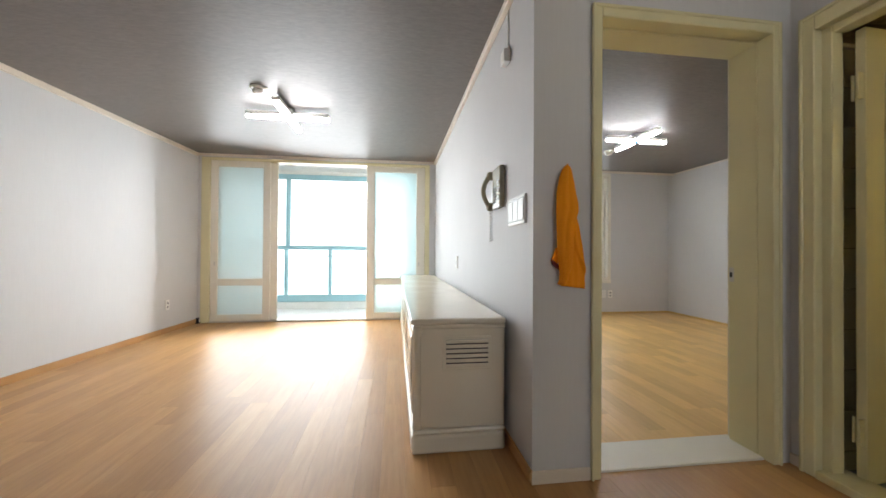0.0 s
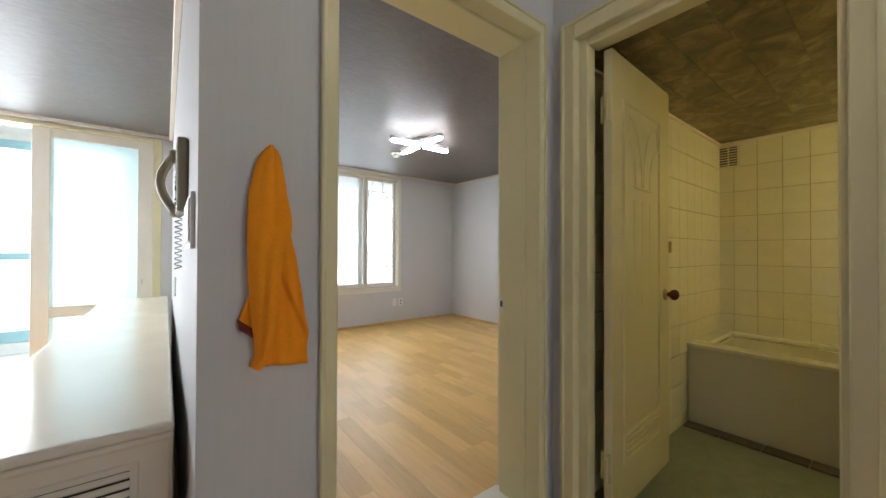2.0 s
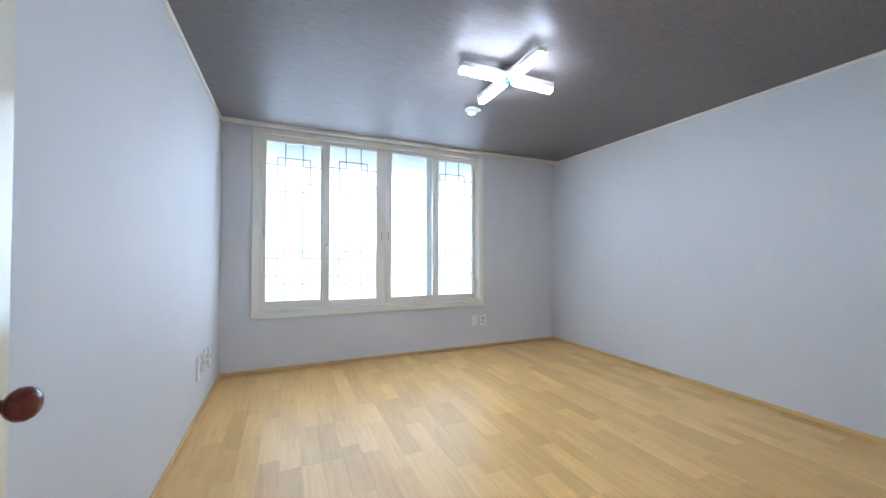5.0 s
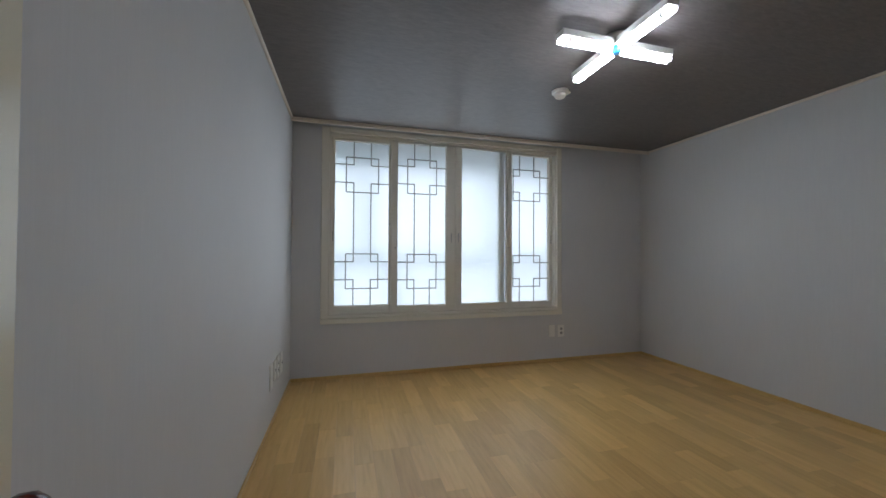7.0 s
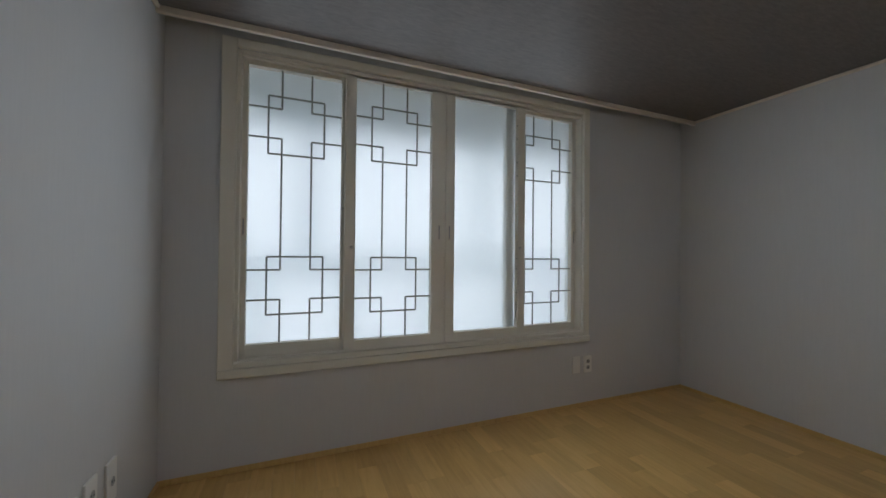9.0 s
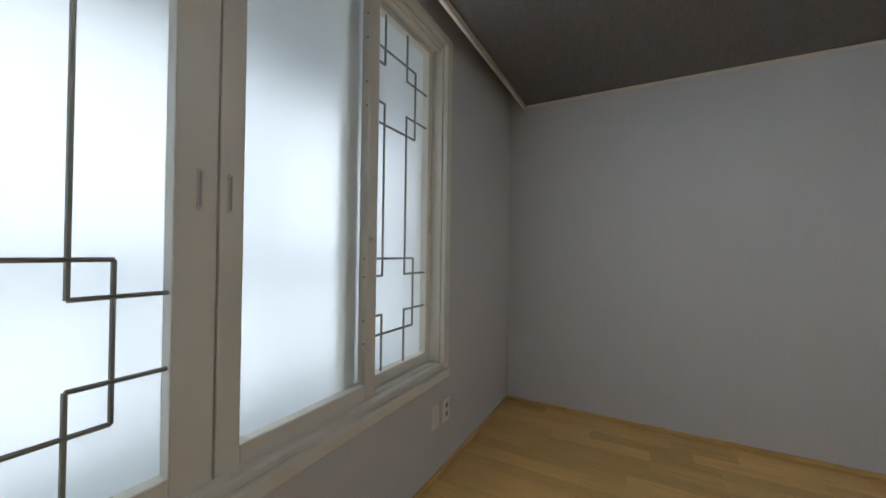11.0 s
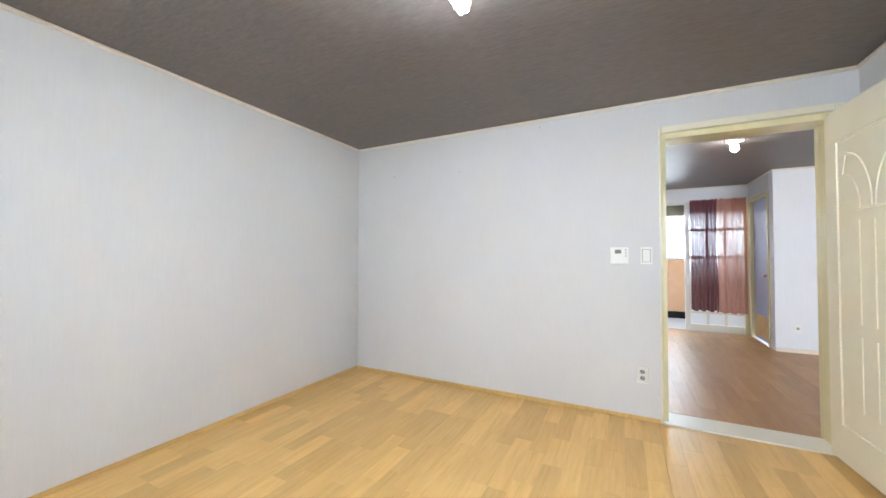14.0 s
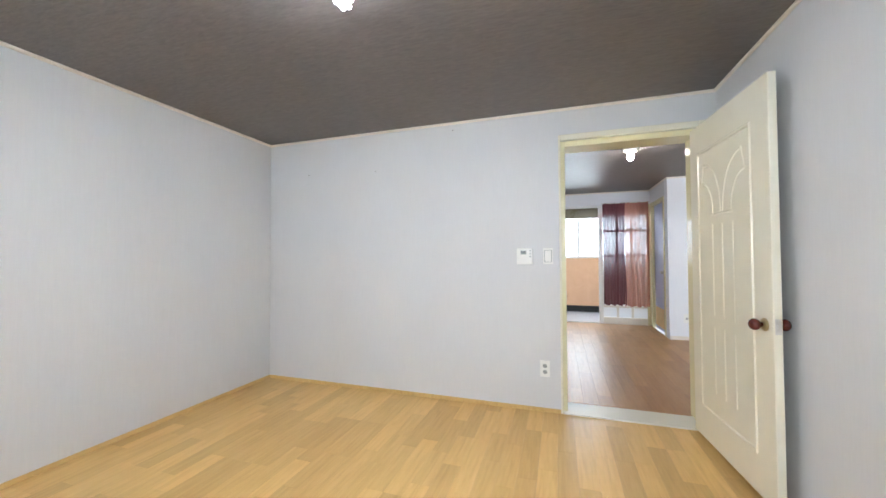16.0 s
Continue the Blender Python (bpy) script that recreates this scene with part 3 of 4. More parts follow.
def lattice(parent, x0, x1, z0, z1, y):
    """Squared knot pattern of thin rods, once above and once below."""
    w, h, r = x1 - x0, z1 - z0, 0.0054
    bm = bmesh.new()
    X = lambda f: x0 + f * w
    Z = lambda f: z1 - f * h
    line = lambda a, b: add_rod(bm, (X(a[0]), y, Z(a[1])), (X(b[0]), y, Z(b[1])), r, 5)
    for t0, t1, s0, s1 in ((0.097, 0.310, 0.142, 0.252), (0.687, 0.898, 0.735, 0.844)):
        line((0.20, t0), (0.80, t0)), line((0.20, t1), (0.80, t1))
        line((0.20, t0), (0.20, t1)), line((0.80, t0), (0.80, t1))
        for s in (s0, s1):
            line((0.0, s), (0.34, s)), line((0.66, s), (1.0, s))
    for f in (0.34, 0.66):
        line((f, 0.0), (f, 0.142)), line((f, 0.252), (f, 0.735)), line((f, 0.844), (f, 1.0))
    part("lattice", bm, LEAD, parent, "dark metal rod lattice")


def sash(x0, x1, y, z0, z1, stile, rails, with_lattice, pull, screw):
    depth = 0.044
    bm = boxed((x0, y, z0, x0 + stile[0], y + depth, z1), (x1 - stile[1], y, z0, x1, y + depth, z1),
               (x0 + stile[0], y, z0, x1 - stile[1], y + depth, z0 + rails[0]), (x0 + stile[0], y, z1 - rails[1], x1 - stile[1], y + depth, z1), bevel=0.0025)
    s = part("sash", bm, IVORY, win)
    g0, g1, h0, h1 = x0 + stile[0], x1 - stile[1], z0 + rails[0], z1 - rails[1]
    pane = part("pane", boxed((g0 - 0.004, y + 0.038, h0 - 0.004, g1 + 0.004, y + 0.042, h1 + 0.004)), FROST, s, "frosted glass pane")
    pane.visible_shadow = False
    if with_lattice:
        lattice(s, g0, g1, h0, h1, y + 0.016)
    else:
        for f in (0.08, 0.14, 0.25, 0.31, 0.69, 0.735, 0.844, 0.90):
            part("rivet", add_rod(bmesh.new(), (g1 - 0.003, y + 0.012, h1 - f * (h1 - h0)), (g1 + 0.001, y + 0.012, h1 - f * (h1 - h0)), 0.004, 8), LEAD, s)
    for px in pull:
        part("finger_pull", boxed((px - 0.007, y - 0.0015, 1.245, px + 0.007, y + 0.004, 1.345), bevel=0.001), TRIM, s, "recessed finger pull")
        part("pull_slot", boxed((px - 0.003, y - 0.0022, 1.252, px + 0.003, y + 0.002, 1.338)), GREY_PLASTIC, s)
    for sx, sz in screw:
        part("catch", add_turned(bmesh.new(), [(0, 0.010), (0.004, 0.010), (0.007, 0.005), (0.016, 0.004)], (sx, y, sz), (0, -1, 0), 10), STEEL, s, "small steel catch")


sash(0.325, 0.935, 3.788, 0.583, 2.215, (0.036, 0.074), (0.062, 0.022), True, (0.345,), ((0.868, 1.42),))
sash(0.878, 1.517, 3.740, 0.583, 2.225, (0.062, 0.096), (0.055, 0.020), True, (1.475,), ((0.918, 1.19),))
sash(1.521, 2.138, 3.740, 0.583, 2.225, (0.064, 0.060), (0.055, 0.020), False, (1.548,), ((2.095, 1.20),))
sash(2.010, 2.640, 3.788, 0.583, 2.215, (0.064, 0.038), (0.050, 0.022), True, (2.622,), ())


# ---- balcony and its doors ----
solid("floor_balcony", boxed((-3.78, 3.86, -0.14, 3.95, 5.0, -0.03)), CONCRETE, "pale painted balcony floor", "floor")
solid("ceiling_balcony", boxed((-3.78, 3.92, 2.40, 3.95, 5.0, 2.475)), CONCRETE, "white balcony ceiling", "ceiling")
solid("wall_balcony_west", boxed((-3.9, 3.86, -0.14, -3.78, 5.0, 2.475)), CONCRETE, "white painted balcony end wall", "wall")
solid("wall_balcony_east", boxed((3.95, 3.92, -0.14, 4.07, 5.0, 2.475)), CONCRETE, "white painted balcony end wall", "wall")
solid("kerb_balcony", boxed((-3.78, 4.84, -0.03, 3.95, 5.0, 0.088), (-3.78, 4.87, 2.342, 3.95, 5.0, 2.40)), CONCRETE, "white kerb under the balcony windows", "kerb")
bw = thing("window_2", (0, 4.88, 0), "pale blue aluminium balcony windows with railing height bar", "window", kind="structure")
part("rail", boxed((-3.78, 0, 0.09, 3.95, 0.05, 0.215), bevel=0.004), ALU_BLUE, bw)
part("rail", boxed((-3.78, 0, 1.005, 3.95, 0.05, 1.088), bevel=0.004), ALU_BLUE, bw)
part("rail", boxed((-3.78, 0, 2.25, 3.95, 0.05, 2.34), bevel=0.004), ALU_BLUE, bw)
for x in (-3.436, -2.687, -1.938, -1.189, -0.44, 0.309, 1.058, 1.807, 2.556, 3.305):
    part("mullion", boxed((x - 0.034, 0.003, 0.215, x + 0.034, 0.047, 1.005), bevel=0.003), ALU_BLUE, bw)
for x in (-2.66, -0.9, 0.7, 2.4):
    part("mullion", boxed((x - 0.040, 0.003, 1.088, x + 0.040, 0.047, 2.25), bevel=0.003), ALU_BLUE, bw)
part("handrail", boxed((-3.78, 0.055, 0.885, 3.95, 0.075, 0.902)), ALU_BLUE, bw, "thin outer rail")

bd = thing("door_3", (0, 0, 0), "cream framed sliding balcony doors with frosted panes, open in the middle", "door", kind="structure")
fy = LIV_Y1 - 0.02
part("door_frame", boxed((-3.400, fy, 0, -3.288, fy + 0.18, 2.262), (-0.358, fy, 0, -0.290, fy + 0.18, 2.262), (-3.288, fy, 2.225, -0.358, fy + 0.18, 2.262), bevel=0.004), CREAM, bd)
part("track", boxed((-3.288, fy, 0.0, -0.358, fy + 0.18, 0.018), bevel=0.003), STEEL, bd, "aluminium floor track")


def balcony_sash(x0, x1, y, p0, p1):
    bm = boxed((x0, y, 0.018, p0, y + 0.036, 2.225), (p1, y, 0.018, x1, y + 0.036, 2.225), (p0, y, 0.018, p1, y + 0.036, 0.105),
               (p0, y, 0.505, p1, y + 0.036, 0.598), (p0, y, 2.140, p1, y + 0.036, 2.225), bevel=0.004)
    s = part("sash", bm, IVORY, bd)
    for a, b in ((0.105, 0.505), (0.598, 2.140)):
        g = part("pane", boxed((p0 - 0.004, y + 0.016, a - 0.004, p1 + 0.004, y + 0.020, b + 0.004)), FROST_CYAN, s, "frosted cyan glass pane")
        g.visible_shadow = False
    part("pull", boxed((p1 + 0.03 if x0 > -2 else p0 - 0.045, y - 0.004, 0.78, p1 + 0.045 if x0 > -2 else p0 - 0.03, y + 0.002, 0.83), bevel=0.001), STEEL, s, "small steel pull")


balcony_sash(-3.288, -2.518, fy + 0.02, -3.196, -2.609)
balcony_sash(-1.200, -0.358, fy + 0.02, -1.085, -0.480)
balcony_sash(-3.27, -2.435, fy + 0.075, -3.18, -2.54)
balcony_sash(-1.185, -0.375, fy + 0.075, -1.07, -0.47)

solid("backdrop", boxed((-150, 60, -40, 150, 61, 90)), HAZE, "bright white haze beyond the balcony", "backdrop")

# ---- lamps and ceiling fittings ----
def cross_lamp(place, label, reach=0.345):
    lamp = thing("ceiling_light", place, label, "ceiling light", "cross shaped ceiling lights")
    part("hub", add_turned(bmesh.new(), [(0, 0.055), (-0.03, 0.055), (-0.045, 0.045)], (0, 0, 0), (0, 0, 1), 20), WHITE_PLASTIC, lamp)
    part("cap", add_turned(bmesh.new(), [(-0.045, 0.022), (-0.090, 0.020), (-0.094, 0.012)], (0, 0, 0), (0, 0, 1), 16), BLUE_DOT, lamp, "small blue end cap")
    for k in range(4):
        c, s = math.cos(k * math.pi / 2), math.sin(k * math.pi / 2)
        bm = boxed((0.03, -0.036, -0.066, reach + 0.002, 0.036, -0.030), bevel=0.004)
        bmesh.ops.rotate(bm, cent=(0, 0, 0), matrix=Matrix.Rotation(k * math.pi / 2, 3, "Z"), verts=bm.verts)
        arm = part("arm", bm, WHITE_PLASTIC, lamp)
        bm = bmesh.new()
        for off in (-0.0125, 0.0125):
            a = Vector((0.045 * c - off * s, 0.045 * s + off * c, -0.0785))
            b = Vector((reach * c - off * s, reach * s + off * c, -0.0785))
            add_rod(bm, a, b, 0.011, 10)
        part("tube", bm, TUBE, arm, "glowing twin fluorescent tube")
        bm = boxed((reach - 0.055, -0.026, -0.094, reach - 0.038, 0.026, -0.058), bevel=0.003)
        bmesh.ops.rotate(bm, cent=(0, 0, 0), matrix=Matrix.Rotation(k * math.pi / 2, 3, "Z"), verts=bm.verts)
        part("clip", bm, WHITE_PLASTIC, arm)
    return lamp


cross_lamp((1.852, 1.917, CEIL), "white cross shaped fluorescent light on the bedroom ceiling")
cross_lamp((-1.780, 1.767, CEIL), "white cross shaped fluorescent light on the living room ceiling", 0.365)

hl = thing("hall_light", (0.30, -1.30, CEIL), "small bright round light on the hall ceiling", "ceiling light")
part("base", add_turned(bmesh.new(), [(0, 0.075), (-0.02, 0.075), (-0.03, 0.05)], (0, 0, 0), (0, 0, 1), 24), WHITE_PLASTIC, hl)
part("bulb", add_turned(bmesh.new(), [(-0.03, 0.018), (-0.05, 0.024), (-0.075, 0.032), (-0.10, 0.030), (-0.118, 0.018), (-0.124, 0.004)], (0, 0, 0), (0, 0, 1), 20), BULB, hl, "glowing white bulb")

def smoke_detector(place, label):
    d = thing("smoke_detector", place, label, "smoke detector", "ceiling detectors")
    part("base", add_turned(bmesh.new(), [(0, 0.058), (-0.014, 0.058), (-0.018, 0.050)], (0, 0, 0), (0, 0, 1), 28), WHITE_PLASTIC, d)
    part("head", add_turned(bmesh.new(), [(-0.018, 0.036), (-0.034, 0.040), (-0.046, 0.034), (-0.050, 0.018)], (0, 0, 0), (0, 0, 1), 28), WHITE_PLASTIC, d)
    part("bracket", boxed((0.04, -0.02, -0.012, 0.075, 0.02, -0.001), bevel=0.002), WHITE_PLASTIC, d)


smoke_detector((1.932, 2.560, CEIL), "white round smoke detector on the bedroom ceiling")
smoke_detector((-1.893, 1.325, CEIL), "white round smoke detector on the living room ceiling")


# ---- wall fittings ----
def plate(name, place, turn, w, h, label, category, rockers=0, sockets=0, group=""):
    """A wall plate; its back at y = 0 and its face towards -y before the turn."""
    p = thing(name, place, label, category, group, turn=turn)
    part("cover", boxed((-w / 2, -0.010, -h / 2, w / 2, 0, h / 2), bevel=0.003, segs=2), WHITE_PLASTIC, p)
    for k in range(rockers):
        rw = (w - 0.024) / rockers
        x = -w / 2 + 0.012 + rw * k
        part("rocker", boxed((x + 0.001, -0.014, -h / 2 + 0.018, x + rw - 0.001, -0.009, h / 2 - 0.018), bevel=0.0015), WHITE_PLASTIC, p)
    if rockers:
        # Grey plate whose edge colours in the shade of the gap.
        part("rocker_frame", boxed((-w / 2 + 0.008, -0.0112, -h / 2 + 0.014, w / 2 - 0.008, -0.009, h / 2 - 0.014), bevel=0.001), GREY_PLASTIC, p, "thin grey plate edge for the gap's shade round the rockers")
    for k in range(sockets):
        z = (k - (sockets - 1) / 2) * 0.045
        part("socket", add_turned(bmesh.new(), [(0.0, 0.019), (0.0112, 0.019), (0.0118, 0.0178)], (0, 0, z), (0, -1, 0), 20), WHITE_PLASTIC, p)
        # Raised grey disc and black pegs colour in the shade of hollow and holes.
        part("recess", add_turned(bmesh.new(), [(0.0, 0.0160), (0.0121, 0.0160), (0.0123, 0.0155)], (0, 0, z), (0, -1, 0), 18), GREY_PLASTIC, p)
        bm = add_rod(bmesh.new(), (-0.0085, -0.0130, z + 0.003), (-0.0085, -0.010, z + 0.003), 0.0034, 8)
        add_rod(bm, (0.0085, -0.0130, z - 0.003), (0.0085, -0.010, z - 0.003), 0.0034, 8)
        part("contact_hole_shade", bm, DARK, p)
    return p


plate("blank_plate", (2.588, ROOM_Y, 0.322), 0, 0.072, 0.125, "white blank plate under the bedroom window", "wall plate")
plate("power_outlet", (2.700, ROOM_Y, 0.318), 0, 0.075, 0.125, "white double outlet under the bedroom window", "outlet", sockets=2)
plate("blank_plate", (0, 2.862, 0.328), 90, 0.075, 0.165, "white blank plate low on the bedroom wall", "wall plate")
plate("antenna_plate", (0, 2.985, 0.335), 90, 0.072, 0.125, "yellowed antenna plate low on the wall", "outlet", sockets=1)
plate("power_outlet", (0, 3.095, 0.328), 90, 0.075, 0.155, "white double outlet low on the bedroom wall", "outlet", sockets=2)
plate("telephone_outlet", (0, 3.235, 0.315), 90, 0.075, 0.155, "white telephone outlet low on the bedroom wall", "outlet", sockets=1)
plate("light_switch", (1.102, 0, 1.180), 180, 0.072, 0.122, "white light switch beside the bedroom doorway", "switch", rockers=1)
plate("power_outlet", (1.134, 0, 0.325), 180, 0.072, 0.122, "white double outlet beside the bedroom doorway", "outlet", sockets=2)
plate("light_switch", (-0.20, -0.055, 1.185), -90, 0.24, 0.135, "wide white switch with three rockers on the partition end", "switch", rockers=3)
plate("power_outlet", (-0.20, 1.63, 0.888), -90, 0.075, 0.115, "white outlet over the long cabinet", "outlet", sockets=1)
plate("light_switch", (HALL_X1, -1.262, 1.19), -90, 0.115, 0.122, "white switch beside the bathroom doorway", "switch", rockers=2)
plate("power_outlet", (west_x(2.95), 2.95, 0.33), 90, 0.075, 0.12, "pale outlet low on the living room wall", "outlet", sockets=2)
plate("power_outlet", (-0.66, LIV_Y0, 0.30), 180, 0.075, 0.12, "white outlet on the white wall end", "outlet", sockets=1)

th = thing("thermostat", (1.276, 0, 1.180), "white boiler thermostat with small display on the wall", "thermostat", turn=180)
part("body", boxed((-0.060, -0.022, -0.062, 0.060, 0, 0.062), bevel=0.004, segs=2), WHITE_PLASTIC, th)
part("display", boxed((-0.030, -0.0235, 0.016, 0.012, -0.021, 0.044)), LCD, th, "grey display")
for k in range(3):
    part("button", add_turned(bmesh.new(), [(0.020, 0.006), (0.0245, 0.006), (0.0255, 0.004)], (0.042, 0, 0.042 - 0.022 * k), (0, -1, 0), 12), GREY_PLASTIC, th)
part("hinged_cover", boxed((-0.055, -0.0245, -0.058, 0.055, -0.021, -0.030), bevel=0.001), WHITE_PLASTIC, th)
part("knob", add_turned(bmesh.new(), [(0.020, 0.008), (0.026, 0.008)], (-0.008, 0, -0.008), (0, -1, 0), 14), WHITE_PLASTIC, th)

# intercom telephone
ic = thing("intercom_phone", (-0.20, 0.225, 1.345), "olive-grey wall intercom with handset and coiled cord", "intercom", turn=-90)
part("panel", boxed((-0.075, -0.030, -0.115, 0.075, 0, 0.115), bevel=0.008, segs=2), INTERCOM, ic)
part("speaker_grille", boxed(*[(-0.055, -0.0325, -0.085 + 0.016 * k, 0.01, -0.029, -0.078 + 0.016 * k) for k in range(6)]), DARK, ic)
for k in range(3):
    part("button", boxed((0.032, -0.034, -0.07 + 0.04 * k, 0.058, -0.029, -0.048 + 0.04 * k), bevel=0.002), WHITE_PLASTIC, ic)
bm = bmesh.new()
grip = [Vector((-0.1275, -0.034 - 0.036 * math.sin(math.pi * k / 12), -0.092 + 0.184 * k / 12)) for k in range(13)]
for a, b in zip(grip, grip[1:]):
    add_rod(bm, a, b + (b - a) * 0.2, 0.0135, 10)
for z in (-0.092, 0.092):
    add_turned(bm, [(0.010, 0.020), (0.016, 0.025), (0.036, 0.025), (0.046, 0.018)], (-0.1275, 0, z), (0, -1, 0), 16)
hs = part("handset", bm, INTERCOM, ic, "olive grey curved handset")
part("cradle", boxed((-0.145, -0.016, -0.11, -0.07, 0, 0.12), bevel=0.004), WHITE_PLASTIC, ic)
bm = bmesh.new()
prev = None
for k in range(110):
    a = k * 0.62
    p = Vector((-0.128 + 0.010 * math.cos(a), -0.020 + 0.010 * math.sin(a), -0.10 - k * 0.0018))
    if prev:
        add_rod(bm, prev, p, 0.0022, 4)
    prev = p
part("coiled_cord", bm, GREY_PLASTIC, ic, "grey coiled cord")

bx = thing("chime_box", (-0.20, 0.10, 2.01), "small white box high on the partition wall", "door chime", turn=-90)
part("body", boxed((-0.035, -0.035, -0.035, 0.035, 0, 0.035), bevel=0.004), WHITE_PLASTIC, bx)
part("lead", boxed((-0.006, -0.008, 0.035, 0.006, 0, 0.25)), WHITE_PLASTIC, bx)

for nx, nz in ((3.288, 1.964), (2.577, 1.945), (1.853, 2.233)):
    nail = thing("nail", (nx, 0, nz), "small dark nail driven into the grey wallpaper", "nail", "nails in the wall")
    part("shank", add_rod(bmesh.new(), (0, -0.002, 0), (0, 0.010, 0.001), 0.0018, 8), LEAD, nail)
    part("head", add_rod(bmesh.new(), (0, 0.010, 0.001), (0, 0.0125, 0.001), 0.0045, 10), LEAD, nail)

# ---- orange cloth on a hook ----
cl = thing("orange_cloth", (-0.058, HALL_Y, 1.356), "orange cleaning cloth with maroon label hanging on a hook", "cloth")
hook = add_rod(bmesh.new(), (-0.006, 0, -0.020), (-0.006, -0.012, -0.020), 0.004, 8)
add_rod(hook, (-0.006, -0.012, -0.020), (-0.006, -0.013, -0.006), 0.004, 8)
part("hook", hook, STEEL, cl, "small steel hook")


def cloth_sheet(cols, rows, left, right, depth_at, flare):
    """A hanging sheet, thick, narrow at the hook and folded."""
    bm = bmesh.new()
    grid = []
    for j in range(rows + 1):
        v = j / rows
        row = []
        for i in range(cols + 1):
            u = i / cols
            x = left(v) + (right(v) - left(v)) * u
            row.append(bm.verts.new((x, -depth_at(u, v), flare(u, v))))
        grid.append(row)
    for j in range(rows):
        for i in range(cols):
            f = bm.faces.new((grid[j][i], grid[j][i + 1], grid[j + 1][i + 1], grid[j + 1][i]))
            f.smooth = True
    return bm


def edge_at(knots):
    """Smooth outline through (v, x) knots."""
    def at(v):
        for (v0, a), (v1, b) in zip(knots, knots[1:]):
            if v <= v1:
                t = (v - v0) / (v1 - v0)
                return a + (b - a) * (t * t * (3 - 2 * t) * 0.5 + t * 0.5)
        return knots[-1][1]
    return at


def fold(x0, v0, x1, v1, x, v, width):
    """How far a place lies past a slanting fold line, from 0 to 1."""
    line = x0 + (x1 - x0) * (v - v0) / (v1 - v0)
    return min(1.0, max(0.0, (x - line) / width))


DROP = 0.525
back = cloth_sheet(40, 44, edge_at([(0, -0.012), (0.2, -0.030), (0.6, -0.034), (1.0, -0.020)]),
                   edge_at([(0, 0.012), (0.06, 0.024), (0.18, 0.034), (0.34, 0.046), (0.52, 0.063), (0.70, 0.077), (0.87, 0.089), (1.0, 0.091)]),
                   lambda u, v: 0.010 + 0.016 * v * fold(0.018, 0.48, 0.074, 0.80, -0.034 + 0.125 * u, v, 0.012) * min(1, max(0, (v - 0.34) * 5)) + 0.003 * math.sin(u * 9 + v * 3) * v + 0.0015 * math.sin(u * 23 + v * 5),
                   lambda u, v: -0.012 - (DROP - 0.014) * v + 0.012 * v * (1 - u) - 0.004 * v)
ob = part("back_fold", back, ORANGE, cl)
ob.modifiers.new("thick", "SOLIDIFY").thickness = 0.003
front = cloth_sheet(40, 48, edge_at([(0, -0.012), (0.03, -0.024), (0.11, -0.036), (0.21, -0.046), (0.38, -0.049), (0.56, -0.046), (0.74, -0.041), (0.88, -0.032), (0.95, -0.030), (1.0, -0.040)]),
                    edge_at([(0, 0.012), (0.03, 0.020), (0.18, 0.031), (0.32, 0.042), (0.37, 0.042), (0.49, 0.019), (0.61, 0.013), (0.80, 0.003), (0.94, -0.012), (1.0, -0.030)]),
                    lambda u, v: 0.019 + 0.018 * math.sin(u * math.pi) * min(1, 0.45 + v) + 0.004 * math.sin(u * 7 + v * 2.2) + 0.034 * min(1, v * 1.4) * u + 0.0015 * math.sin(u * 17 + 4 * v),
                    lambda u, v: 0.014 * math.sin(u * math.pi) * max(0, 1 - v * 4) - 0.008 - 0.500 * v)
ob = part("front_fold", front, ORANGE, cl)
ob.modifiers.new("thick", "SOLIDIFY").thickness = 0.004
side = cloth_sheet(12, 12, lambda v: -0.046 - 0.022 * v, lambda v: -0.034, lambda u, v: 0.012 + 0.004 * math.sin(u * 5 + v), lambda u, v: -0.350 - 0.055 * v - 0.035 * u * v)
ob = part("side_fold", side, ORANGE, cl)
ob.modifiers.new("thick", "SOLIDIFY").thickness = 0.003
lab = cloth_sheet(10, 4, lambda v: -0.067 + 0.003 * v, lambda v: -0.028 + 0.003 * v, lambda u, v: 0.0175, lambda u, v: -0.397 - 0.032 * u - 0.024 * v)
ob = part("label", lab, MAROON, cl, "maroon woven label edge")
ob.modifiers.new("thick", "SOLIDIFY").thickness = 0.003

# ---- long cabinet in the living room ----
cabt = thing("low_cabinet", (-0.232, 0.028, 0), "long ivory lacquered low cabinet with rounded edges and louvres", "cabinet")
CL = 3.35
part("plinth", boxed((-0.470, -0.012, 0, 0, CL, 0.095), bevel=0.018, segs=3), CABINET, cabt)
part("plinth_moulding", boxed((-0.463, -0.006, 0.095, 0, CL, 0.118), bevel=0.010, segs=2), CABINET, cabt)
part("body", boxed((-0.452, 0.004, 0.115, 0, CL, 0.618), bevel=0.012, segs=2), CABINET, cabt)
part("corner_post", add_turned(bmesh.new(), [(0.118, 0.022), (0.13, 0.026), (0.15, 0.020), (0.57, 0.020), (0.59, 0.027), (0.618, 0.024)], (-0.442, 0.012, 0), (0, 0, 1), 14), CABINET, cabt)
part("cornice", boxed((-0.464, -0.006, 0.606, 0, CL, 0.628), bevel=0.008, segs=2), CABINET, cabt)
part("top", boxed((-0.478, -0.014, 0.628, 0, CL, 0.657), bevel=0.011, segs=3), CABINET, cabt, "glossy ivory top")
lv = part("louvre_panel", boxed((-0.318, -0.001, 0.402, -0.072, 0.008, 0.568), bevel=0.003), CABINET, cabt)
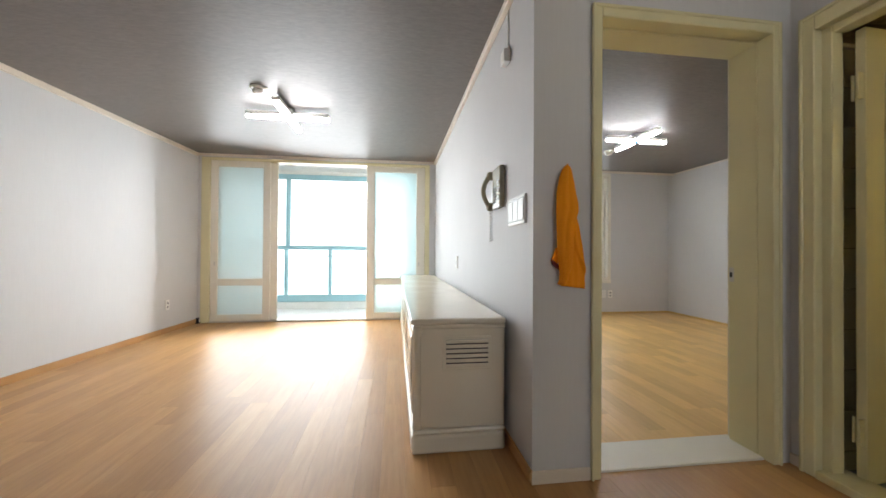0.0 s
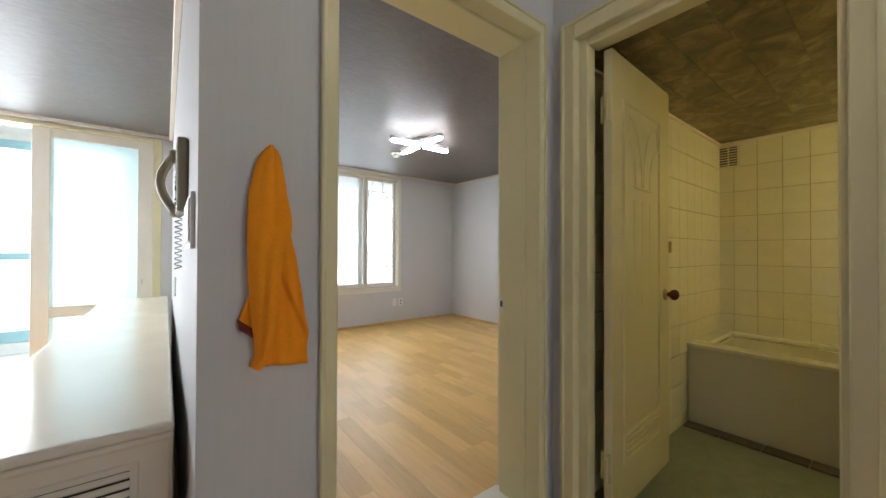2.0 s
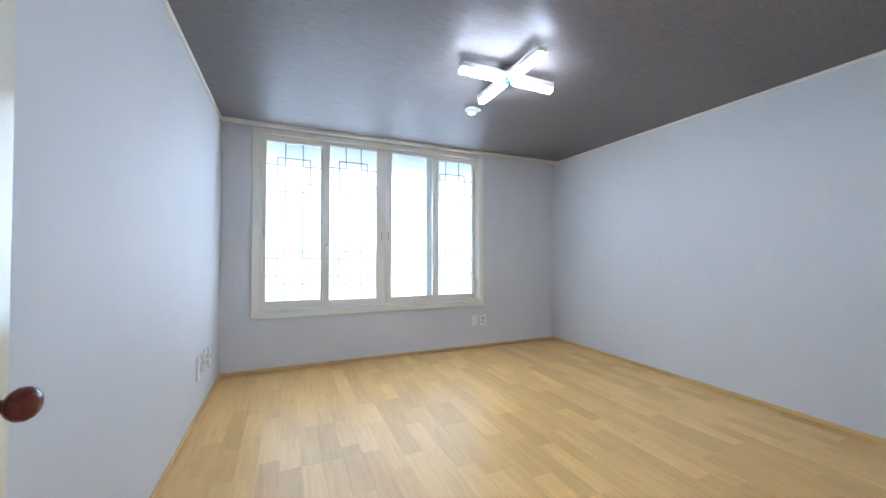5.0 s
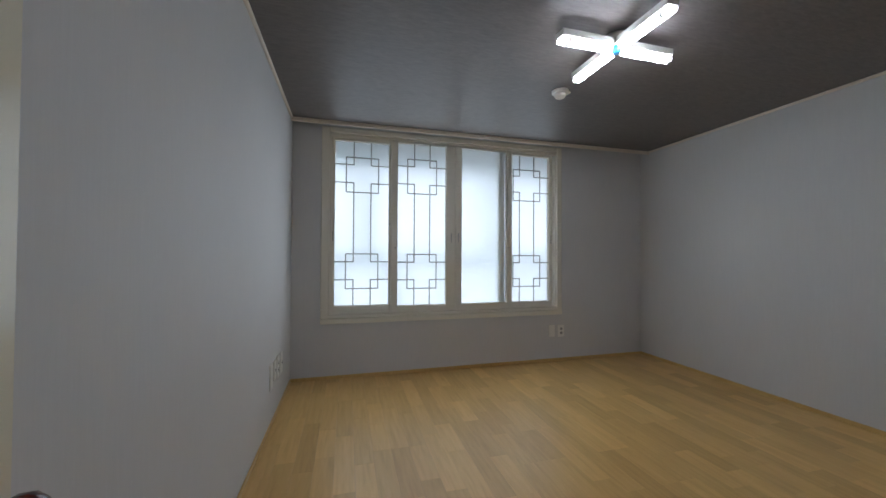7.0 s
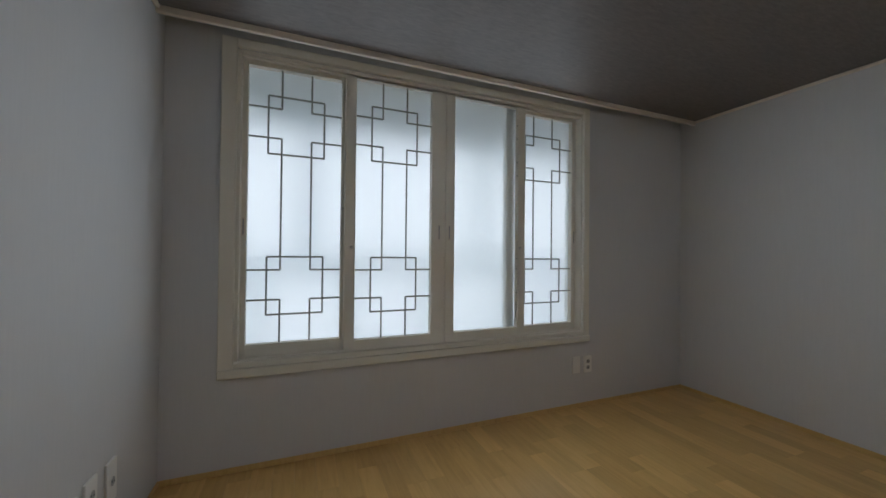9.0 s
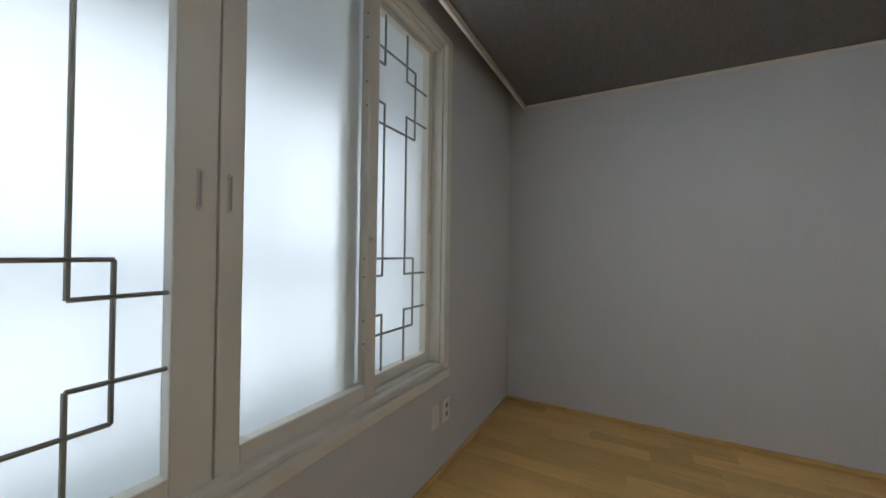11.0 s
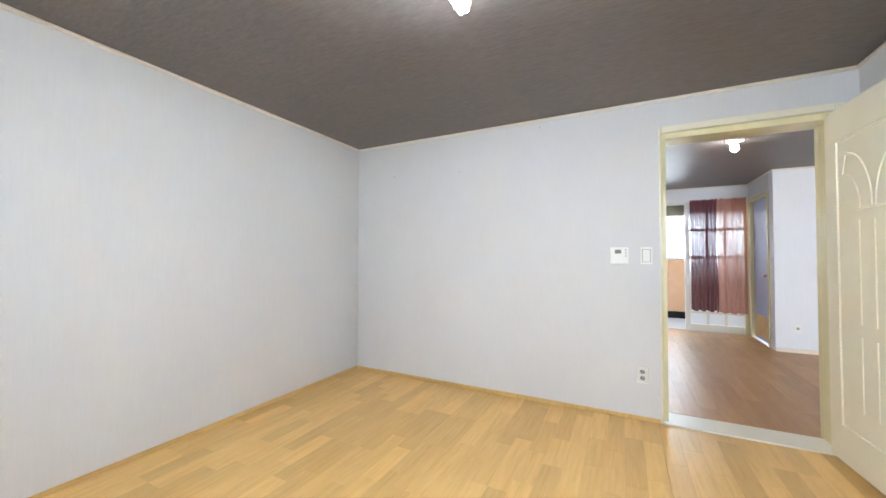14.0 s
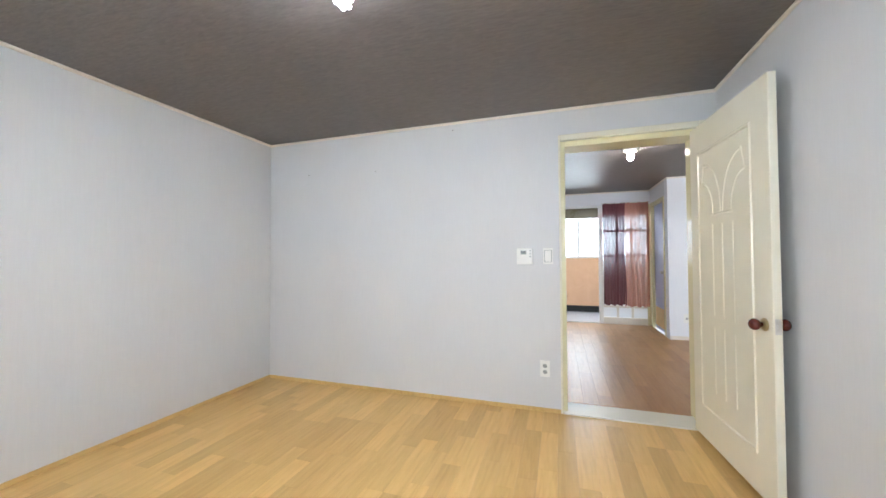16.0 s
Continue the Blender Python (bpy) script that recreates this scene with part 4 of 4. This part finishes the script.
# Near-black sheet behind the slats: the shade of their gaps, put into colour.
part("louvre_gap_shade", boxed((-0.300, -0.0025, 0.418, -0.090, 0.004, 0.552)), DARK, lv)
for k in range(6):
    bm = boxed((-0.302, -0.007, 0.0, -0.088, 0.003, 0.0175), bevel=0.004)
    bmesh.ops.translate(bm, vec=(0, 0, 0.416 + 0.0235 * k), verts=bm.verts)
    part("louvre_slat", bm, CABINET, lv)
for k in range(4):
    y0 = 0.12 + k * 0.80
    d = part("cabinet_door", boxed((-0.462, y0, 0.145, -0.450, y0 + 0.76, 0.59), bevel=0.004), CABINET, cabt)
    part("door_panel", boxed((-0.466, y0 + 0.07, 0.21, -0.461, y0 + 0.69, 0.525), bevel=0.003), CABINET, d)

st = thing("door_stop", (-3.42, 3.505, 0), "small black door stop on the floor by the balcony door", "door stop")
part("base", boxed((-0.03, -0.02, 0, 0.03, 0.02, 0.012), bevel=0.003), DARK, st)
part("post", add_turned(bmesh.new(), [(0.010, 0.016), (0.05, 0.014), (0.058, 0.020), (0.075, 0.018)], (0, 0, 0), (0, 0, 1), 12), DARK, st)

# ---- hall end: glazed partition, curtain, veranda ----
gp = thing("glazed_partition", (0, HALL_Y0, 0), "white glazed partition with small panes beside an open doorway", "partition", kind="structure")
part("post", boxed((0.295, -0.06, 0, 0.362, -0.005, 2.07), bevel=0.004), WHITE_PLASTIC, gp)
part("post", boxed((-0.45, -0.06, 0, -0.395, -0.005, 2.07), bevel=0.004), CREAM, gp)
part("post", boxed((1.03, -0.06, 0, 1.08, -0.005, 2.07), bevel=0.004), WHITE_PLASTIC, gp)
part("head_rail", boxed((-0.395, -0.055, 2.025, 0.295, -0.008, 2.072), (0.362, -0.055, 2.04, 1.03, -0.008, 2.072), bevel=0.003), WHITE_PLASTIC, gp)
part("bottom_rail", boxed((-0.395, -0.055, 0, 0.295, -0.008, 0.115), bevel=0.003), IVORY, gp)
part("sill_track", boxed((0.362, -0.055, 0, 1.03, -0.008, 0.015)), STEEL, gp)
for z in (0.285, 0.72, 1.16, 1.60):
    part("glazing_bar", boxed((-0.395, -0.045, z, 0.295, -0.018, z + 0.040), bevel=0.002), IVORY, gp)
for x in (-0.165, 0.065):
    part("glazing_bar", boxed((x - 0.018, -0.044, 0.115, x + 0.018, -0.019, 2.025), bevel=0.002), IVORY, gp)
g = part("pane", boxed((-0.395, -0.034, 0.115, 0.295, -0.030, 2.025)), FROST, gp, "frosted glass")
g.visible_shadow = False

cu = thing("curtain", (-0.08, HALL_Y0 + 0.05, 0), "sheer maroon curtain gathered on a rod before the glass", "curtain")
part("rod", add_rod(bmesh.new(), (-0.37, 0, 2.095), (0.40, 0, 2.095), 0.008, 10), STEEL, cu)


def drape(x0, x1, z0, z1, folds, amp, phase, pinch):
    bm = bmesh.new()
    cols, rows = folds * 8, 26
    grid = []
    for j in range(rows + 1):
        v = j / rows
        row = []
        for i in range(cols + 1):
            u = i / cols
            mid = (x0 + x1) / 2
            squeeze = 1 - pinch * math.sin(v * math.pi) ** 2
            x = mid + (x0 + (x1 - x0) * u - mid) * squeeze + 0.010 * math.sin(v * 6 + u * 5 + phase)
            y = amp * (0.5 + 0.7 * v) * math.sin(u * folds * math.tau + phase + 0.8 * math.sin(v * 3)) + 0.008 * math.sin(u * 17 + v * 9)
            z = z1 + (z0 - z1) * v + 0.012 * v * math.sin(u * 21 + phase)
            row.append(bm.verts.new((x, y, z)))
        grid.append(row)
    for j in range(rows):
        for i in range(cols):
            bm.faces.new((grid[j][i], grid[j][i + 1], grid[j + 1][i + 1], grid[j + 1][i])).smooth = True
    return bm


part("drape", drape(0.020, 0.385, 0.335, 2.10, 7, 0.022, 0.3, 0.10), curtain_mat, cu, "dark gathered sheer drape")
part("drape", drape(-0.34, 0.045, 0.320, 2.10, 5, 0.016, 1.7, 0.06), thin_curtain, cu, "lighter spread sheer drape")

hd = thing("door_4", (-0.46, -3.54, 0), "grey-blue door in a cream frame at the hall end", "door", kind="structure")
part("door_frame", boxed((-0.08, -0.40, 0, 0.022, -0.345, 2.06), (-0.08, 0.345, 0, 0.022, 0.40, 2.06), (-0.08, -0.345, 2.0, 0.022, 0.345, 2.06), bevel=0.004), CREAM, hd)
part("leaf", boxed((-0.06, -0.343, 0.015, -0.022, 0.343, 1.998), bevel=0.003), BLUE_DOOR, hd)
part("kick_panel", boxed((-0.024, -0.30, 0.06, -0.016, 0.30, 0.36), bevel=0.002), COVE, hd, "brown lower panel")
part("knob", add_turned(bmesh.new(), [(0, 0.02), (0.012, 0.012), (0.03, 0.012), (0.05, 0.025), (0.07, 0.015)], (-0.022, 0.28, 0.93), (1, 0, 0), 14), STEEL, hd)

solid("floor_veranda", boxed((-1.2, -5.6, -0.14, 1.9, -4.02, -0.02)), mottled("grey_veranda_floor", [(0.3, (0.40, 0.40, 0.43)), (0.7, (0.52, 0.52, 0.55))], 6, 0.35), "pale grey veranda floor", "floor")
solid("wall_veranda", boxed((-1.2, -5.62, 0.112, 1.9, -5.5, 1.14)), PEACH, "peach painted veranda parapet wall", "wall")
solid("wall_veranda_base", boxed((-1.2, -5.62, -0.02, 1.9, -5.488, 0.112)), DARK, "black painted skirting of the veranda wall", "skirting")
solid("wall_veranda_head", boxed((-1.2, -5.62, 2.05, 1.9, -5.5, 2.475)), CONCRETE, "white wall over the veranda window", "wall")
solid("wall_veranda_west", boxed((-1.3, -5.62, -0.14, -1.2, -4.15, 2.475)), CONCRETE, "white veranda end wall", "wall")
solid("wall_veranda_east", boxed((1.9, -5.62, -0.14, 2.0, -4.15, 2.475)), CONCRETE, "white veranda end wall", "wall")
solid("wall_veranda_north", boxed((1.08, -4.15, 0, 1.9, -4.02, TOP), (-1.2, -4.15, 0, -0.60, -4.02, TOP)), CONCRETE, "white veranda inner wall", "wall")
solid("beam_veranda", boxed((-1.2, -4.40, 1.88, 1.9, -4.25, 2.475)), BROWN_PLASTIC, "dark brown roller blind box over the veranda doorway", "blind box")
vw = thing("window_3", (0, -5.56, 0), "white framed sliding veranda window", "window", kind="structure")
part("window_frame", boxed((-1.2, -0.03, 1.14, 1.9, 0.05, 1.185), (-1.2, -0.03, 2.0, 1.9, 0.05, 2.05), bevel=0.003), WHITE_PLASTIC, vw)
for x in (-0.6, 0.0, 0.62, 1.24):
    part("stile", boxed((x - 0.025, -0.02, 1.185, x + 0.025, 0.04, 2.0), bevel=0.003), WHITE_PLASTIC, vw)
g = part("pane", boxed((-1.2, 0.005, 1.185, 1.9, 0.009, 2.0)), FROST, vw)
g.visible_shadow = False
solid("backdrop_south", boxed((-150, -61, -40, 150, -60, 90)), HAZE, "bright white haze beyond the veranda", "backdrop")

# ---- bathroom ----
solid("floor_bathroom", boxed((1.20, BATH_Y0, -0.16, 3.45, HALL_Y, BATH_FLOOR)), BATH_MAT, "grey-green sheet floor of the bathroom", "floor")
bm = boxed((1.20, BATH_Y0, BATH_CEIL + 0.004, 3.45, HALL_Y, BATH_CEIL + 0.05))
boards = random.Random(3)
for k in range(10):
    x = 1.20 - 0.1 * boards.randrange(5)
    while x < 3.44:
        add_box(bm, max(1.201, x + 0.001), BATH_Y0 + 0.17 * k + 0.001, BATH_CEIL, min(3.445, x + 0.599), BATH_Y0 + 0.17 * k + 0.169, BATH_CEIL + 0.006)
        x += 0.6
solid("ceiling_bathroom", bm, BATH_BOARD, "mottled brown board ceiling of the bathroom", "ceiling")
wall_bn = solid("wall_bathroom_north", boxed((1.20, HALL_Y - 0.010, BATH_FLOOR, BATH_X1, HALL_Y, BATH_CEIL)), GROUT, "ivory tiled bathroom wall", "wall")
wall_be = solid("wall_bathroom_east", boxed((BATH_X1, BATH_Y0, BATH_FLOOR, 3.45, HALL_Y, TOP)), GROUT, "ivory tiled bathroom wall over the tub", "wall")
solid("wall_bathroom_south", boxed((1.20, BATH_Y0 - 0.1, -0.16, 3.45, BATH_Y0, TOP)), TILE, "plain ivory bathroom wall", "wall")
for s in ((1.20, HALL_Y - 0.034, 1.978, BATH_X1 - 0.024, HALL_Y - 0.010, 2.0), (BATH_X1 - 0.024, BATH_Y0, 1.978, BATH_X1, HALL_Y - 0.010, 2.0)):
    solid("trim", boxed(s, bevel=0.004), TRIM, "pale edging under the bathroom ceiling", "moulding")
tub = thing("bathtub", (2.60, HALL_Y - 0.020, BATH_FLOOR), "ivory built-in bathtub with a flat front panel", "bathtub")
part("front_panel", boxed((0, -1.66, 0, 0.035, 0, 0.515), bevel=0.004), TUB, tub)
part("rim", boxed((-0.022, -1.66, 0.515, 0.095, 0, 0.550), (0.63, -1.66, 0.515, 0.715, 0, 0.550), (0.095, -0.10, 0.515, 0.63, 0, 0.550), (0.095, -1.66, 0.515, 0.63, -1.56, 0.550), bevel=0.010, segs=2), TUB, tub, "rounded ivory rim")
part("basin", boxed((0.095, -1.56, 0.10, 0.12, -0.10, 0.515), (0.605, -1.56, 0.10, 0.63, -0.10, 0.515), (0.12, -1.56, 0.10, 0.605, -1.535, 0.515), (0.12, -0.125, 0.10, 0.605, -0.10, 0.515), (0.12, -1.535, 0.10, 0.605, -0.125, 0.13)), TUB, tub)
va = thing("vent_grille", (BATH_X1 - 0.006, -0.325, 1.885), "dark plastic vent grille high on the tiled wall", "vent")
part("frame", boxed((-0.010, -0.075, -0.095, 0, 0.075, -0.075), (-0.010, -0.075, 0.075, 0, 0.075, 0.095), (-0.010, -0.075, -0.075, 0, -0.058, 0.075), (-0.010, 0.058, -0.075, 0, 0.075, 0.075), bevel=0.002), TRIM, va)
# Black sheet: the shade behind the vent slats as colour.
part("gap_shade_backing", boxed((-0.003, -0.058, -0.075, 0, 0.058, 0.075)), DARK, va)
part("centre_bar", boxed((-0.0095, -0.004, -0.075, -0.003, 0.004, 0.075)), TRIM, va)
for k in range(7):
    part("slat", boxed((-0.009, -0.058, -0.066 + 0.0205 * k, -0.003, 0.058, -0.058 + 0.0205 * k), bevel=0.001), TRIM, va)
# Lamp added out of view to light the bathroom; form and place assumed.
wl = thing("added_bathroom_light", (2.72, BATH_Y0, 1.74), "unseen warm dim globe light, added on the bathroom wall", "wall light")
part("base", boxed((-0.06, 0, -0.06, 0.06, 0.03, 0.06), bevel=0.006), WHITE_PLASTIC, wl)
part("globe", add_turned(bmesh.new(), [(0.028, 0.03), (0.05, 0.055), (0.09, 0.065), (0.13, 0.05), (0.152, 0.015)], (0, 0, 0), (0, 1, 0), 20), WARM_BULB, wl, "glowing warm globe")

# ---- pieces: floor planks and tiles ----
rng = random.Random(7)


def plank_mesh(w, l, wood=PLANK):
    bm = bmesh.new()
    e = 0.0004
    lo = [bm.verts.new((x, y, -0.004)) for x, y in ((0, 0), (w, 0), (w, l), (0, l))]
    up = [bm.verts.new((x, y, 0.0)) for x, y in ((e, e), (w - e, e), (w - e, l - e), (e, l - e))]
    bm.faces.new(up)
    for k in range(4):
        bm.faces.new((lo[k], lo[(k + 1) % 4], up[(k + 1) % 4], up[k]))
    return mesh_of("plank", bm, wood)


PW = ROOM_X / 36
made = {}
for row in range(36):
    y = -0.11 * rng.randrange(4)
    while y < ROOM_Y - 0.001:
        pl = rng.choice((0.33, 0.44, 0.55))
        a, b = max(0.0, y), min(ROOM_Y, y + pl)
        key = round(b - a, 3)
        if key > 0.02:
            if key not in made:
                made[key] = plank_mesh(PW, b - a)
            ob = new("plank", made[key])
            ob.parent = floor_bed
            ob.location = (row * PW, a, 0)
        y += pl

made = {}
for x0, x1, y0, y1, rows in ((west_x(LIV_Y0), -0.20, LIV_Y0, LIV_Y1, 34), (-0.20, HALL_X1, LIV_Y0, HALL_Y, 11), (HALL_X0, HALL_X1, -4.02, LIV_Y0, 13)):
    w = (x1 - x0) / rows
    for row in range(rows):
        y = y0 - 0.12 * rng.randrange(6)
        while y < y1 - 0.001:
            pl = rng.choice((0.84, 0.96, 1.08))
            a, b = max(y0, y), min(y1, y + pl)
            key = (rows, round(b - a, 3))
            if key[1] > 0.02:
                if key not in made:
                    made[key] = plank_mesh(w, b - a, HALL_WOOD)
                ob = new("plank", made[key])
                ob.parent = floor_liv
                ob.location = (x0 + row * w, a, 0)
            y += pl

bm = boxed((0.0014, 0, 0.0014, 0.1416, 0.006, 0.1936), bevel=0.0014)
tile_y = mesh_of("tile", bm, TILE)
bm = boxed((0, 0.0014, 0.0014, 0.006, 0.1416, 0.1936), bevel=0.0014)
tile_x = mesh_of("tile", bm, TILE)
for k in range(14):
    for j in range(11):
        x = BATH_X1 - 0.006 - 0.143 * (k + 1)
        if x < 1.21 or (x > 2.60 and j < 2):
            continue
        ob = new("tile", tile_y)
        ob.parent = wall_bn
        ob.location = (x, HALL_Y - 0.016, -0.155 + 0.195 * j)
for k in range(11):
    for j in range(3, 11):
        ob = new("tile", tile_x)
        ob.parent = wall_be
        ob.location = (BATH_X1 - 0.006, -0.215 - 0.143 * (k + 1), -0.155 + 0.195 * j)
ts = thing("floor_tile_strip", (2.50, HALL_Y - 0.020, BATH_FLOOR), "dark brown tile strip along the bathtub", "floor tiles", kind="structure")
bm = boxed((0, 0.003, 0, 0.10, 0.197, 0.012), bevel=0.002)
dark_tile = mesh_of("tile", bm, DARK_TILE)
for k in range(8):
    ob = new("tile", dark_tile)
    ob.parent = ts
    ob.location = (0, -0.2 * (k + 1), 0)
